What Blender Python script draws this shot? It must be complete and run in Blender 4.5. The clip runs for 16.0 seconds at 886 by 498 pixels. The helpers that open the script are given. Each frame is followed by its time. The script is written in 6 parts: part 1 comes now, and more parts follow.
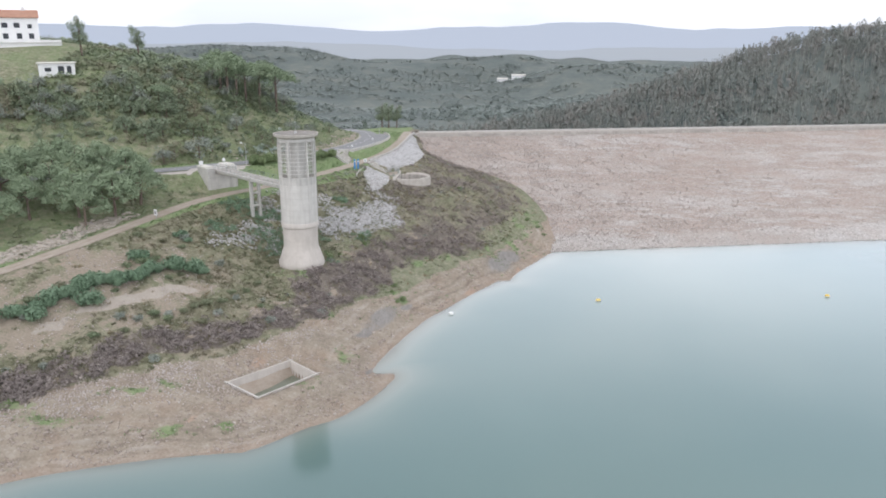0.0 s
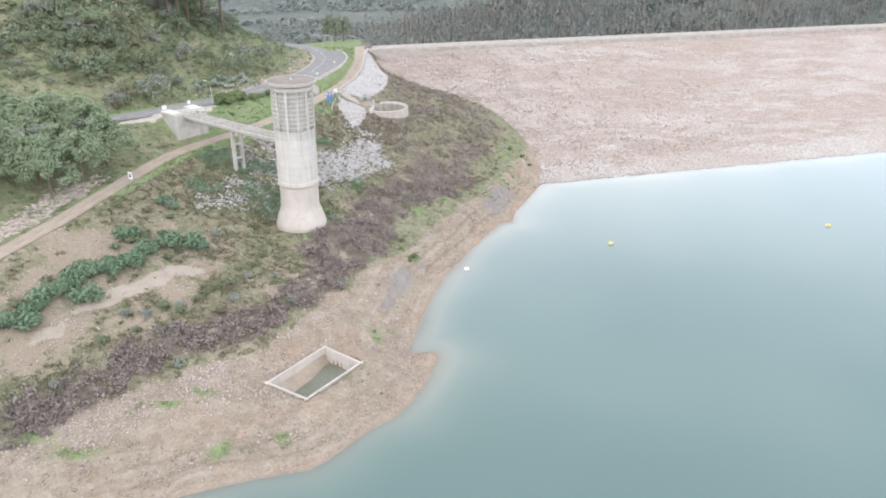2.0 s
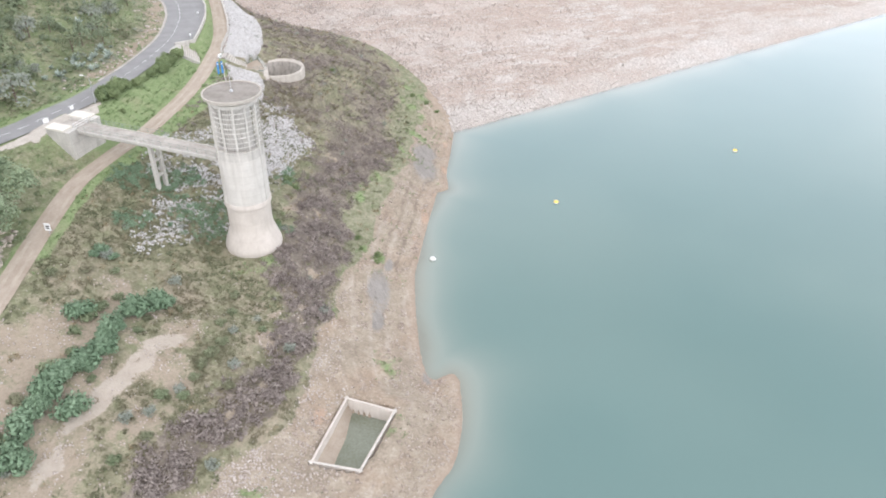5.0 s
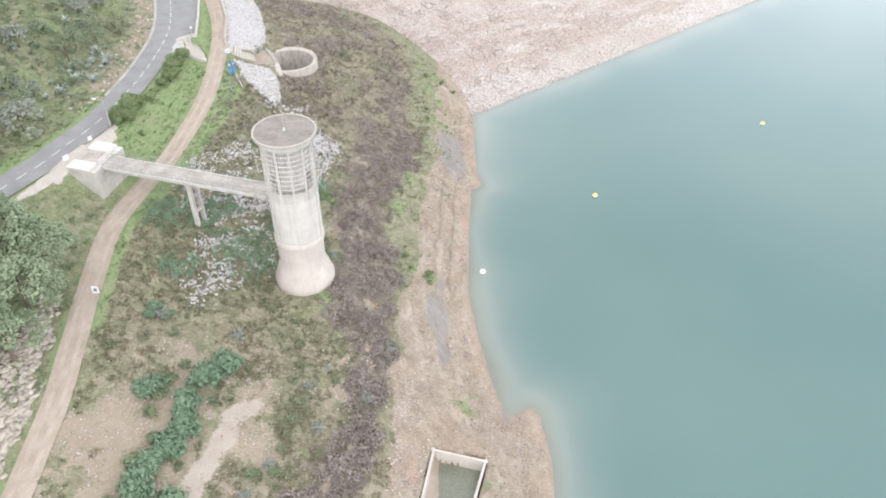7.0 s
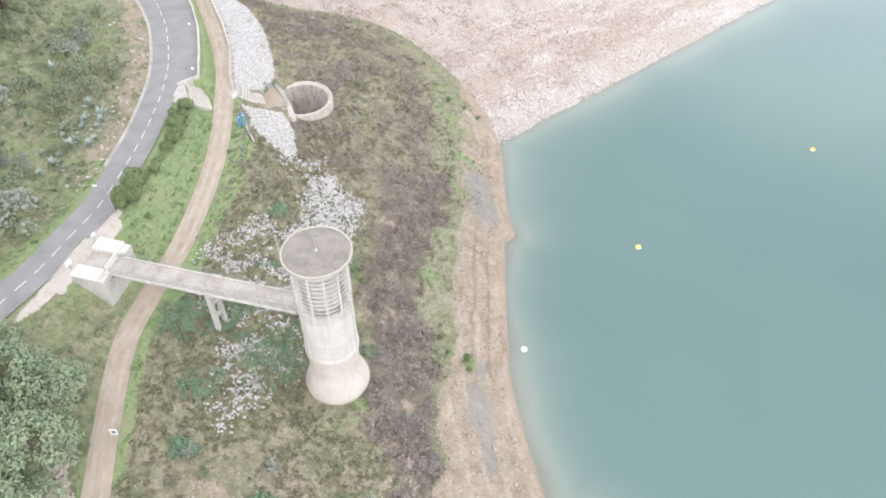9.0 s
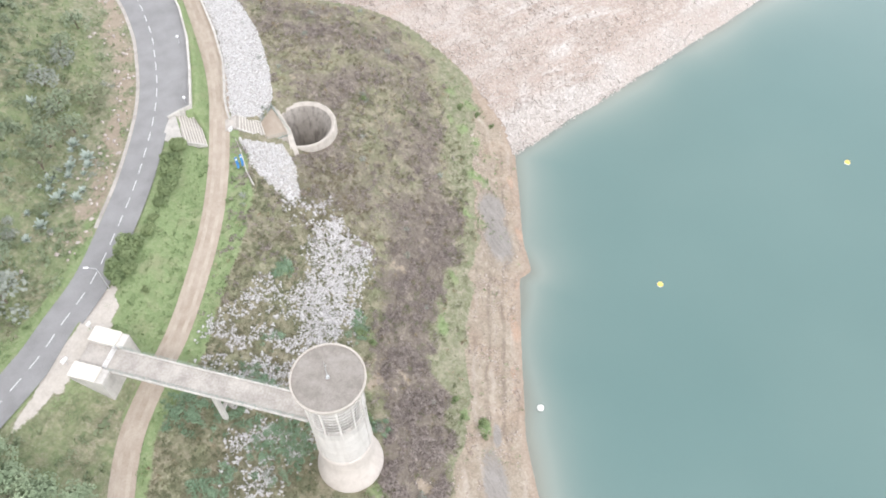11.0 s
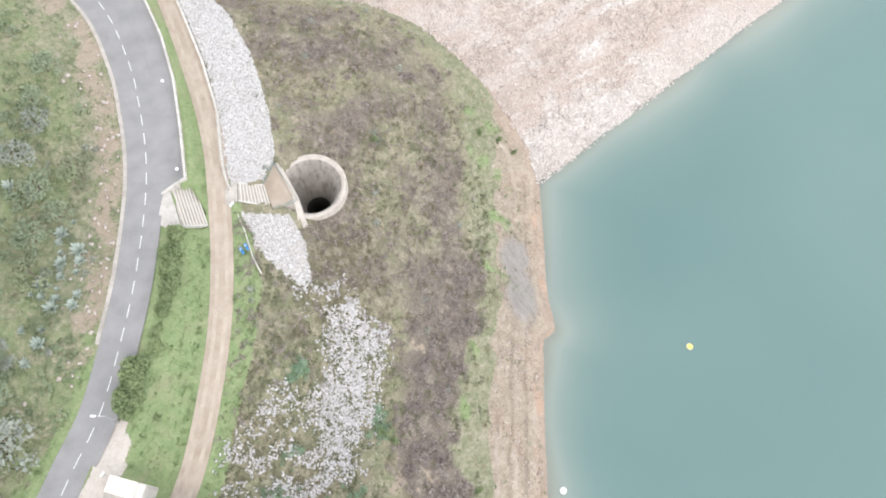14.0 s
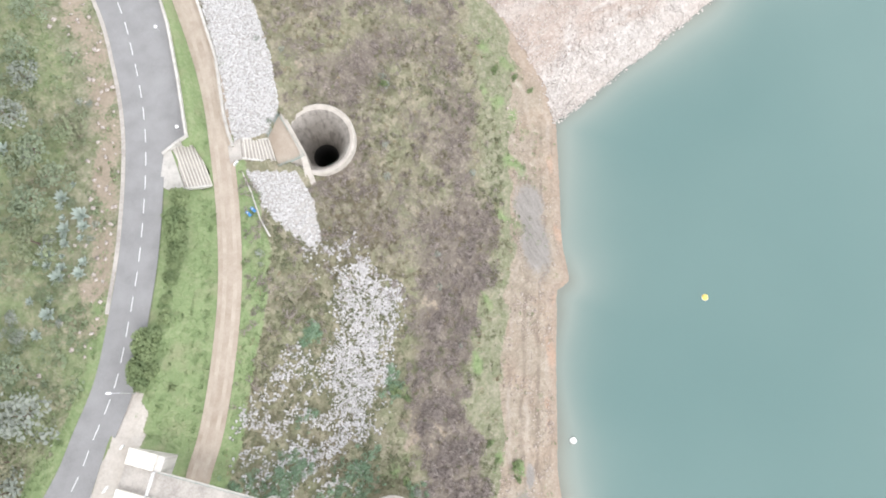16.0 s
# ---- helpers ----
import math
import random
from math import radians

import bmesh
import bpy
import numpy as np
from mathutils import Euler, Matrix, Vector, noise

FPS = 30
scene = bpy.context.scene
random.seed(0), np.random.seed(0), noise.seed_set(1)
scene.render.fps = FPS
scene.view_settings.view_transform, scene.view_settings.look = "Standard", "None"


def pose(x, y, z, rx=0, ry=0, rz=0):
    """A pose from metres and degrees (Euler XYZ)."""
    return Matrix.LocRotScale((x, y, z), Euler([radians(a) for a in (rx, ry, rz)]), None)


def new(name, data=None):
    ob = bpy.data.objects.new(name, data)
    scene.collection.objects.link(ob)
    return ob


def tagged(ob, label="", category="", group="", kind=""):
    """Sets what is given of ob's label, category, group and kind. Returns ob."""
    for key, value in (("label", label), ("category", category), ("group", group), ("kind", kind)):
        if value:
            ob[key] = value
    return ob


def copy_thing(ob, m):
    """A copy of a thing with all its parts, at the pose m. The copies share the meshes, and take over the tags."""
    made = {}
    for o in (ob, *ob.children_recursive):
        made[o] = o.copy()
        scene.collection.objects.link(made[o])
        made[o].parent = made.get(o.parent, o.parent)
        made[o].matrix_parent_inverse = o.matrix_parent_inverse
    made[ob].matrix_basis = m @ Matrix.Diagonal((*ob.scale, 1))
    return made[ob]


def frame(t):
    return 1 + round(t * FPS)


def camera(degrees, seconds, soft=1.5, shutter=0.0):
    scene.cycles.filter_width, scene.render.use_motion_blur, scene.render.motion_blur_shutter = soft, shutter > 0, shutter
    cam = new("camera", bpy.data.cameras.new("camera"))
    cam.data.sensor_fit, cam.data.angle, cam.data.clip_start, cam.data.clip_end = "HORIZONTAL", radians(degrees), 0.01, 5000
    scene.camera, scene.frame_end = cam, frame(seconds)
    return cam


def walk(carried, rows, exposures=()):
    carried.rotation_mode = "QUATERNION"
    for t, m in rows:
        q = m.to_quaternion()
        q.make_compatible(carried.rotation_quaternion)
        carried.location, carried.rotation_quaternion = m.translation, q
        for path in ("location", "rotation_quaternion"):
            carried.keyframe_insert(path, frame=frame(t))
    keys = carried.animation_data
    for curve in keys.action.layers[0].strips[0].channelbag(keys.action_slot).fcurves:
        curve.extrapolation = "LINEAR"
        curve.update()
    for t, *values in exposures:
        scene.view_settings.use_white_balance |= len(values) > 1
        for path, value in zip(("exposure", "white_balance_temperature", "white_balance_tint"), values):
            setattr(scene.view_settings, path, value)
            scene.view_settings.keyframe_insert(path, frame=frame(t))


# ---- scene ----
# camera and its way
cam = camera(59.3, 16.0, soft=1.85)
METRES, EYE, TILT, LEAN, TURN = 220.0, 56.5, -15.5, 0.0, 0.0
ROWS = [
    (0.0, 0.0, 0.0, 0.0, -0.0, 0.0, 0.0),
    (0.5, -0.0264, 0.0168, 0.0137, -1.95, -2.05, 0.66),
    (1.0, -0.0534, 0.0331, 0.0292, -3.97, -4.33, 1.29),
    (1.5, -0.0778, 0.0473, 0.0442, -5.82, -6.43, 1.78),
    (2.0, -0.1035, 0.0625, 0.0608, -7.87, -8.55, 2.07),
    (2.5, -0.1263, 0.0768, 0.0776, -10.37, -10.63, 2.79),
    (3.0, -0.1499, 0.0921, 0.0963, -13.72, -12.84, 3.75),
    (3.5, -0.1695, 0.1064, 0.114, -16.72, -14.61, 4.6),
    (6.0, -0.2473, 0.1978, 0.2087, -27.58, -23.24, 6.84),
    (6.5, -0.2573, 0.2187, 0.2274, -28.4, -24.95, 7.14),
    (7.0, -0.2626, 0.2434, 0.2487, -29.2, -26.88, 7.51),
    (7.5, -0.2609, 0.2687, 0.2692, -29.78, -28.19, 7.69),
    (8.0, -0.2523, 0.2977, 0.292, -30.13, -29.48, 7.86),
    (8.5, -0.2423, 0.3225, 0.3126, -30.22, -31.1, 7.95),
    (9.0, -0.2307, 0.3473, 0.3344, -30.2, -32.95, 8.03),
    (9.5, -0.2186, 0.3691, 0.3554, -30.16, -34.87, 8.05),
    (10.0, -0.2048, 0.3925, 0.3772, -30.2, -37.12, 8.08),
    (12.5, -0.1348, 0.508, 0.4823, -30.41, -50.96, 8.03),
    (13.0, -0.1203, 0.5353, 0.503, -30.5, -54.81, 8.04),
    (13.5, -0.1057, 0.5632, 0.5148, -30.51, -55.79, 8.01),
    (14.0, -0.0903, 0.5922, 0.5241, -30.52, -55.57, 8.01),
    (14.5, -0.079, 0.612, 0.5307, -30.48, -57.76, 8.19),
    (15.0, -0.0707, 0.628, 0.5356, -30.38, -60.51, 8.29),
    (15.5, -0.0643, 0.6396, 0.5398, -30.28, -62.99, 8.35),
    (16.0, -0.0581, 0.6513, 0.5442, -30.25, -65.59, 8.36),
]
EXPO = [(0.0, -0.26, 6170, 14), (0.5, -0.01, 6200, 15), (1.0, 0.13, 6230, 15), (2.0, 0.20, 6260, 15), (3.5, 0.22, 6290, 15), (7.0, 0.36, 6340, 14), (10.0, 0.43, 6360, 14), (16.0, 0.49, 6390, 13)]
walk(cam, [(t, pose(0, 0, EYE, TILT, LEAN, TURN) @ pose(METRES * x, METRES * y, METRES * z, 90 + pitch, roll, yaw)) for t, x, y, z, yaw, pitch, roll in ROWS], EXPO)

# world: a bright overcast sky, one wide soft sun
SUN_EL, SUN_AZ = 52.0, 200.0
world = bpy.data.worlds.new("overcast_sky")
scene.world = world
world.use_nodes = True
wn, wl = world.node_tree.nodes, world.node_tree.links
sky = wn.new("ShaderNodeTexSky")
sky.sky_type, sky.sun_disc = "NISHITA", False
sky.sun_elevation, sky.sun_rotation = radians(SUN_EL), radians(SUN_AZ)
sky.air_density, sky.dust_density = 1.0, 1.0
pale = wn.new("ShaderNodeHueSaturation")
pale.inputs["Saturation"].default_value = 0.3
wl.new(sky.outputs[0], pale.inputs["Color"])
wl.new(pale.outputs[0], wn["Background"].inputs["Color"])
wn["Background"].inputs["Strength"].default_value = 0.05
# the cloud deck over the clear sky
wco = wn.new("ShaderNodeTexCoord")
wmap = wn.new("ShaderNodeMapping")
wmap.inputs["Scale"].default_value = (1.6, 1.6, 5.0)
wl.new(wco.outputs["Generated"], wmap.inputs[0])
wno = wn.new("ShaderNodeTexNoise")
wno.inputs["Scale"].default_value, wno.inputs["Detail"].default_value = 1.4, 5.0
wl.new(wmap.outputs[0], wno.inputs["Vector"])
wra = wn.new("ShaderNodeValToRGB")
wra.color_ramp.elements[0].position, wra.color_ramp.elements[0].color = 0.38, (0.70, 0.745, 0.80, 1)
wra.color_ramp.elements[1].position, wra.color_ramp.elements[1].color = 0.62, (1.0, 1.0, 1.0, 1)
wl.new(wno.outputs["Fac"], wra.inputs["Fac"])
deck = wn.new("ShaderNodeBackground")
# haze on the horizon, thin bright cloud above it, heavier cloud overhead
wsep = wn.new("ShaderNodeSeparateXYZ")
wl.new(wco.outputs["Generated"], wsep.inputs[0])
wran = wn.new("ShaderNodeValToRGB")
wran.color_ramp.elements.new(0.1)
wran.color_ramp.elements.new(0.2)
for el, (at, val) in zip(wran.color_ramp.elements, ((0.04, 0.43), (0.10, 0.58), (0.20, 1.0), (0.62, 0.36))):
    el.position, el.color = at, (val, val, val, 1)
wl.new(wsep.outputs[2], wran.inputs["Fac"])
wmul = wn.new("ShaderNodeMath")
wmul.operation = "MULTIPLY"
wmul.inputs[1].default_value = 2.95
wl.new(wran.outputs[0], wmul.inputs[0])
wl.new(wmul.outputs[0], deck.inputs["Strength"])
wl.new(wra.outputs[0], deck.inputs["Color"])
wadd = wn.new("ShaderNodeAddShader")
wl.new(wn["Background"].outputs[0], wadd.inputs[0])
wl.new(deck.outputs[0], wadd.inputs[1])
wl.new(wadd.outputs[0], wn["World Output"].inputs["Surface"])
sun = new("sun", bpy.data.lights.new("sun", "SUN"))
sun.data.energy, sun.data.angle, sun.data.color = 0.85, radians(25), (1.0, 0.96, 0.9)
sun.matrix_world = pose(0, 0, 200, 90 - SUN_EL, 0, 180 - SUN_AZ)


# ---- material helpers ----
class Nodes:
    """A small writer of node materials."""

    def __init__(self, name, rough=0.8, metal=0.0, spec=0.3):
        self.mat = bpy.data.materials.new(name)
        self.mat.use_nodes = True
        self.t = self.mat.node_tree
        self.b = self.t.nodes["Principled BSDF"]
        self.b.inputs["Roughness"].default_value = rough
        self.b.inputs["Metallic"].default_value = metal
        self.b.inputs["Specular IOR Level"].default_value = spec
        co = self.t.nodes.new("ShaderNodeNewGeometry")
        self.pos, self.island = co.outputs["Position"], co.outputs["Random Per Island"]

    def put(self, a, b):
        self.t.links.new(a, b)

    def noise(self, scale, detail=4.0, rough=0.55, stretch=None, dist=0.0):
        n = self.t.nodes.new("ShaderNodeTexNoise")
        n.inputs["Scale"].default_value, n.inputs["Detail"].default_value = scale, detail
        n.inputs["Roughness"].default_value, n.inputs["Distortion"].default_value = rough, dist
        if stretch:
            m = self.t.nodes.new("ShaderNodeMapping")
            m.inputs["Scale"].default_value = stretch
            self.put(self.pos, m.inputs[0])
            self.put(m.outputs[0], n.inputs["Vector"])
        else:
            self.put(self.pos, n.inputs["Vector"])
        return n.outputs["Fac"]

    def cells(self, scale, feature="F1", out="Distance"):
        n = self.t.nodes.new("ShaderNodeTexVoronoi")
        n.feature = feature
        n.inputs["Scale"].default_value = scale
        self.put(self.pos, n.inputs["Vector"])
        return n.outputs[out]

    def ramp(self, fac, *stops):
        n = self.t.nodes.new("ShaderNodeValToRGB")
        e = n.color_ramp.elements
        while len(e) < len(stops):
            e.new(0.5)
        for el, (p, c) in zip(e, stops):
            el.position = p
            el.color = (*c, 1) if len(c) == 3 else c
        self.put(fac, n.inputs[0])
        return n.outputs[0]

    def span(self, v, a, b, c=0.0, d=1.0):
        n = self.t.nodes.new("ShaderNodeMapRange")
        for k, q in zip(("From Min", "From Max", "To Min", "To Max"), (a, b, c, d)):
            n.inputs[k].default_value = q
        self.put(v, n.inputs["Value"])
        return n.outputs[0]

    def calc(self, op, a, b=None):
        n = self.t.nodes.new("ShaderNodeMath")
        n.operation = op
        for i, v in enumerate((a, b)):
            if v is None:
                continue
            if isinstance(v, (int, float)):
                n.inputs[i].default_value = v
            else:
                self.put(v, n.inputs[i])
        return n.outputs[0]

    def mix(self, fac, a, b, blend="MIX"):
        n = self.t.nodes.new("ShaderNodeMix")
        n.data_type, n.blend_type = "RGBA", blend
        for k, v in (("Factor", fac), ("A", a), ("B", b)):
            if isinstance(v, (int, float)):
                n.inputs[k].default_value = v
            elif isinstance(v, tuple):
                n.inputs[k].default_value = (*v, 1)
            else:
                self.put(v, n.inputs[k])
        return n.outputs["Result"]

    def field(self, name):
        n = self.t.nodes.new("ShaderNodeAttribute")
        n.attribute_name = name
        return n.outputs["Fac"]

    def chance(self):
        return self.t.nodes.new("ShaderNodeObjectInfo").outputs["Random"]

    def colour(self, c):
        if isinstance(c, tuple):
            self.b.inputs["Base Color"].default_value = (*c, 1)
        else:
            self.put(c, self.b.inputs["Base Color"])

    def bump(self, h, strength=0.5, dist=0.1):
        n = self.t.nodes.new("ShaderNodeBump")
        n.inputs["Strength"].default_value, n.inputs["Distance"].default_value = strength, dist
        self.put(h, n.inputs["Height"])
        self.put(n.outputs[0], self.b.inputs["Normal"])


def two_tone(name, a, b, scale=1.0, rough=0.85, fine=12.0, bump=0.3, metal=0.0, dist=0.03):
    """Two colours mixed by a broad and a fine noise, with a light relief."""
    m = Nodes(name, rough, metal)
    f = m.calc("ADD", m.calc("MULTIPLY", m.noise(scale), 0.6), m.calc("MULTIPLY", m.noise(fine, 3), 0.4))
    m.colour(m.ramp(f, (0.36, a), (0.64, b)))
    if bump:
        m.bump(m.noise(fine * 1.7, 4), bump, dist)
    return m.mat


# ---- mesh helpers ----
def part(name, bm, material, parent=None, label=""):
    me = bpy.data.meshes.new(name)
    bm.to_mesh(me)
    bm.free()
    if material:
        me.materials.append(material)
    ob = new(name, me)
    ob.parent = parent
    if label:
        tagged(ob, label)
    return ob


def thing(name, at, label, category, group="", kind="", turn=0.0):
    ob = new(name)
    ob.empty_display_size = 0.3
    ob.matrix_basis = pose(*at, 0, 0, turn)
    return tagged(ob, label, category, group, kind)


def arrays(name, v, f, material, parent=None, smooth=False):
    """One mesh object from numpy vertices and equal-sided faces."""
    v, f = np.asarray(v, np.float32), np.asarray(f, np.int32)
    me = bpy.data.meshes.new(name)
    n, k = f.shape
    me.vertices.add(len(v))
    me.vertices.foreach_set("co", v.ravel())
    me.loops.add(n * k)
    me.loops.foreach_set("vertex_index", f.ravel())
    me.polygons.add(n)
    me.polygons.foreach_set("loop_start", np.arange(0, n * k, k, dtype=np.int32))
    if smooth:
        me.polygons.foreach_set("use_smooth", np.ones(n, bool))
    me.update(calc_edges=True)
    if material:
        me.materials.append(material)
    ob = new(name, me)
    ob.parent = parent
    return ob


def box(bm, x0, x1, y0, y1, z0, z1, m=None, bevel=0.0):
    g = bmesh.ops.create_cube(bm, size=1.0)["verts"]
    bmesh.ops.scale(bm, vec=(x1 - x0, y1 - y0, z1 - z0), verts=g)
    bmesh.ops.translate(bm, vec=((x0 + x1) / 2, (y0 + y1) / 2, (z0 + z1) / 2), verts=g)
    if bevel:
        es = list({e for q in g for e in q.link_edges})
        r = bmesh.ops.bevel(bm, geom=es, offset=bevel, segments=1, affect="EDGES")
        g = list({q for fc in r["faces"] for q in fc.verts} | {q for q in g if q.is_valid})
    if m is not None:
        bmesh.ops.transform(bm, matrix=m, verts=g)
    return bm


def lathe(bm, profile, seg=48, a0=0.0, a1=360.0, close=False):
    """Turn (r, z) pairs round the z axis."""
    full = abs(a1 - a0) > 359.9
    n = seg if full else seg + 1
    rings = []
    for r, z in profile:
        rings.append([bm.verts.new((r * math.cos(radians(a0 + (a1 - a0) * i / seg)), r * math.sin(radians(a0 + (a1 - a0) * i / seg)), z)) for i in range(n)])
    m = len(rings)
    for j in range(m if close else m - 1):
        A, B = rings[j], rings[(j + 1) % m]
        for i in range(seg):
            q = bm.faces.new((A[i], A[(i + 1) % n], B[(i + 1) % n], B[i]))
            q.smooth = True
    for j in range(m if close else m - 1):
        (ra, za), (rb, zb) = profile[j], profile[(j + 1) % m]
        rp, zp = profile[j - 1]
        if j == 0 and not close:
            continue
        turn = abs((math.atan2(zb - za, rb - ra) - math.atan2(za - zp, ra - rp) + math.pi) % (2 * math.pi) - math.pi)
        if turn > 0.6:
            for i in range(seg):
                e = bm.edges.get((rings[j][i], rings[j][(i + 1) % n]))
                if e:
                    e.smooth = False
    return rings


def prism(bm, pts, z0, z1):
    """A solid over a plan outline; z0 and z1 are numbers or one value a corner."""
    n = len(pts)
    lo = z0 if isinstance(z0, (list, tuple)) else [z0] * n
    hi = z1 if isinstance(z1, (list, tuple)) else [z1] * n
    A = [bm.verts.new((x, y, z)) for (x, y), z in zip(pts, lo)]
    B = [bm.verts.new((x, y, z)) for (x, y), z in zip(pts, hi)]
    bm.faces.new(B)
    bm.faces.new(A[::-1])
    for i in range(n):
        bm.faces.new((A[i], A[(i + 1) % n], B[(i + 1) % n], B[i]))
    bmesh.ops.recalc_face_normals(bm, faces=bm.faces[:])
    return bm


def sweep(bm, line, width, z0, z1):
    """A ribbon solid along a 3D line, from z0 to z1 about it; both ends closed."""
    line = [Vector(p) for p in line]
    rows = []
    for i, p in enumerate(line):
        d = (line[min(i + 1, len(line) - 1)] - line[max(i - 1, 0)])
        d.z = 0
        d.normalize()
        s = Vector((d.y, -d.x, 0)) * width / 2
        rows.append([bm.verts.new(p + s * a + Vector((0, 0, h))) for a, h in ((-1, z0), (-1, z1), (1, z1), (1, z0))])
    for A, B in zip(rows, rows[1:]):
        for k in range(4):
            bm.faces.new((A[k], A[(k + 1) % 4], B[(k + 1) % 4], B[k]))
    bm.faces.new(rows[0])
    bm.faces.new(rows[-1][::-1])
    bmesh.ops.recalc_face_normals(bm, faces=bm.faces[:])
    return bm


def rod(bm, a, b, r, seg=6):
    a, b = Vector(a), Vector(b)
    g = bmesh.ops.create_cone(bm, cap_ends=True, segments=seg, radius1=r, radius2=r, depth=(b - a).length)["verts"]
    bmesh.ops.transform(bm, matrix=Matrix.Translation((a + b) / 2) @ (b - a).to_track_quat("Z", "Y").to_matrix().to_4x4(), verts=g)
    return bm


# ---- plan of the ground ----
SHORE = [(-330, 20), (-200, 48), (-120, 66), (-80, 79), (-58, 89.7), (-51.8, 92.4), (-40.9, 95.7), (-31.9, 97.3), (-28.2, 97.8), (-24.5, 100.6), (-20.1, 105), (-16.7, 107.2), (-14.2, 110.2), (-11.2, 115), (-9.2, 119.8), (-8.2, 122.3), (-8.7, 124.2), (-11.6, 123.9), (-12.2, 125.8), (-11.1, 130.5), (-8.7, 137.5), (-6.0, 144.5), (-3.2, 151.0), (-0.5, 155.2), (3.3, 161.4), (8.2, 169), (11, 173.2), (13.1, 176.4), (15.8, 176.7), (17.8, 181.6), (20, 185.9), (23, 190.8), (26.8, 197.4), (29.6, 202.3)]
MEET = [(31.2, 208), (31.2, 216), (30, 226), (24.3, 240), (15.8, 248.3), (3, 256), (-5.2, 263.5), (-8, 275), (-8.5, 281)]
PATH = [(-330, 60, 10), (-200, 78, 12), (-105, 100, 14), (-82, 122, 16), (-70, 140, 17.8), (-65, 150.5, 18.6), (-60.8, 160, 19.3), (-55, 171.6, 20.1), (-48.5, 179, 20.6), (-43.4, 184.1, 20.8), (-37.5, 191.6, 21.1), (-32, 199.8, 21.3), (-27.3, 208.7, 21.4), (-23.2, 218.3, 21.4), (-19.4, 228.7, 21.4), (-16.8, 240.3, 21.5), (-14, 259, 21.8), (-13, 275, 22.0), (-12.5, 284, 22.0)]
ROAD = [(-330, 130, 28), (-200, 140, 27), (-130, 157, 26), (-95, 169, 25.5), (-75, 178.5, 25.2), (-62.6, 186, 25.0), (-56.8, 190.7, 25.0), (-50.9, 195.9, 24.8), (-45, 203.4, 24.5), (-39.4, 211.4, 24.2), (-33.4, 221.7, 23.9), (-29.7, 229.8, 23.7), (-27.0, 238.6, 23.5), (-25.0, 248, 23.4), (-24.5, 262, 23.0), (-29, 281, 22.4), (-42, 300, 21.0), (-70, 330, 18)]


LEVEL = -0.3  # the lake's surface


def dam_z(x, y):
    """Height of the dam's face: rises gently from the water line to the crest."""
    v = (y - (199.4 + 0.132 * x)) / 81.0
    return 22.0 * (0.92 * v + 0.08 * v * v)


def smooth_line(pts, step, cap=400):
    """A Catmull-Rom curve through the points, sampled about every step metres."""
    p = [np.array(q, float) for q in pts]
    p = [2 * p[0] - p[1]] + p + [2 * p[-1] - p[-2]]
    out = []
    for a, b, c, d in zip(p, p[1:], p[2:], p[3:]):
        n = max(2, min(cap, int(np.linalg.norm((c - b)[:2]) / step)))
        for i in range(n):
            t = i / n
            out.append(0.5 * (2 * b + (c - a) * t + (2 * a - 5 * b + 4 * c - d) * t * t + (3 * b - a - 3 * c + d) * t ** 3))
    out.append(p[-2])
    return np.array(out)


CHAIN = smooth_line([(x, y, LEVEL) for x, y in SHORE], 2.5, 4)
CHAIN = np.vstack([CHAIN, smooth_line([(x, y, dam_z(x, y)) for x, y in MEET], 2.5, 3)])
PATHC, ROADC = smooth_line(PATH, 2.5, 4), smooth_line(ROAD, 2.5, 4)


def near_line(x, y, line):
    """Signed distance to a line (positive on its left) and the line's height there, blended."""
    best, side = np.full(x.shape, 1e9), np.ones(x.shape)
    zs, ws = np.zeros(x.shape), np.zeros(x.shape)
    for (ax, ay, az), (bx, by, bz) in zip(line, line[1:]):
        dx, dy = bx - ax, by - ay
        L = dx * dx + dy * dy
        t = np.clip(((x - ax) * dx + (y - ay) * dy) / L, 0, 1)
        qx, qy = x - ax - t * dx, y - ay - t * dy
        d = np.sqrt(qx * qx + qy * qy)
        cr = dx * (y - ay) - dy * (x - ax)
        m = d < best - 1e-6
        best = np.where(m, d, best)
        side = np.where(m, np.sign(cr + 1e-9), side)
        w = math.sqrt(L) / (d + 0.3) ** 4
        zs += w * (az + t * (bz - az))
        ws += w
    return best * side, zs / ws


def waves(x, y, k, seed):
    """Cheap smooth noise from turned sines, about -1 to 1."""
    r = np.random.RandomState(seed)
    s = np.zeros(np.shape(x))
    for i in range(6):
        a, f, p = r.uniform(0, 6.283), k * r.uniform(0.6, 1.7), r.uniform(0, 6.283)
        s = s + np.sin((x * math.cos(a) + y * math.sin(a)) * f + p + 1.3 * np.sin((y * math.cos(a) - x * math.sin(a)) * f * 0.7 + p * 2))
    return s / 3.2


GLORY, TOWER = (-9.3, 214.9), (-29.9, 158.4)
TANK = [(-26.1, 123.2), (-20.5, 117.8), (-28.7, 110.0), (-34.5, 113.4)]
TANK_TOP = (2.75, 2.6, 2.05, 3.15)
STAIR_S = [(-19.6, 219.3), (-15.6, 218.3), (-16.4, 214.9), (-20.4, 217.0)]
LANDING = [(-16.2, 218.9), (-12.6, 221.4), (-12.0, 213.3), (-16.8, 213.8)]
STAIR = [(-28.4, 222.8), (-25.8, 222.2), (-26.6, 215.8), (-29.2, 216.3)]


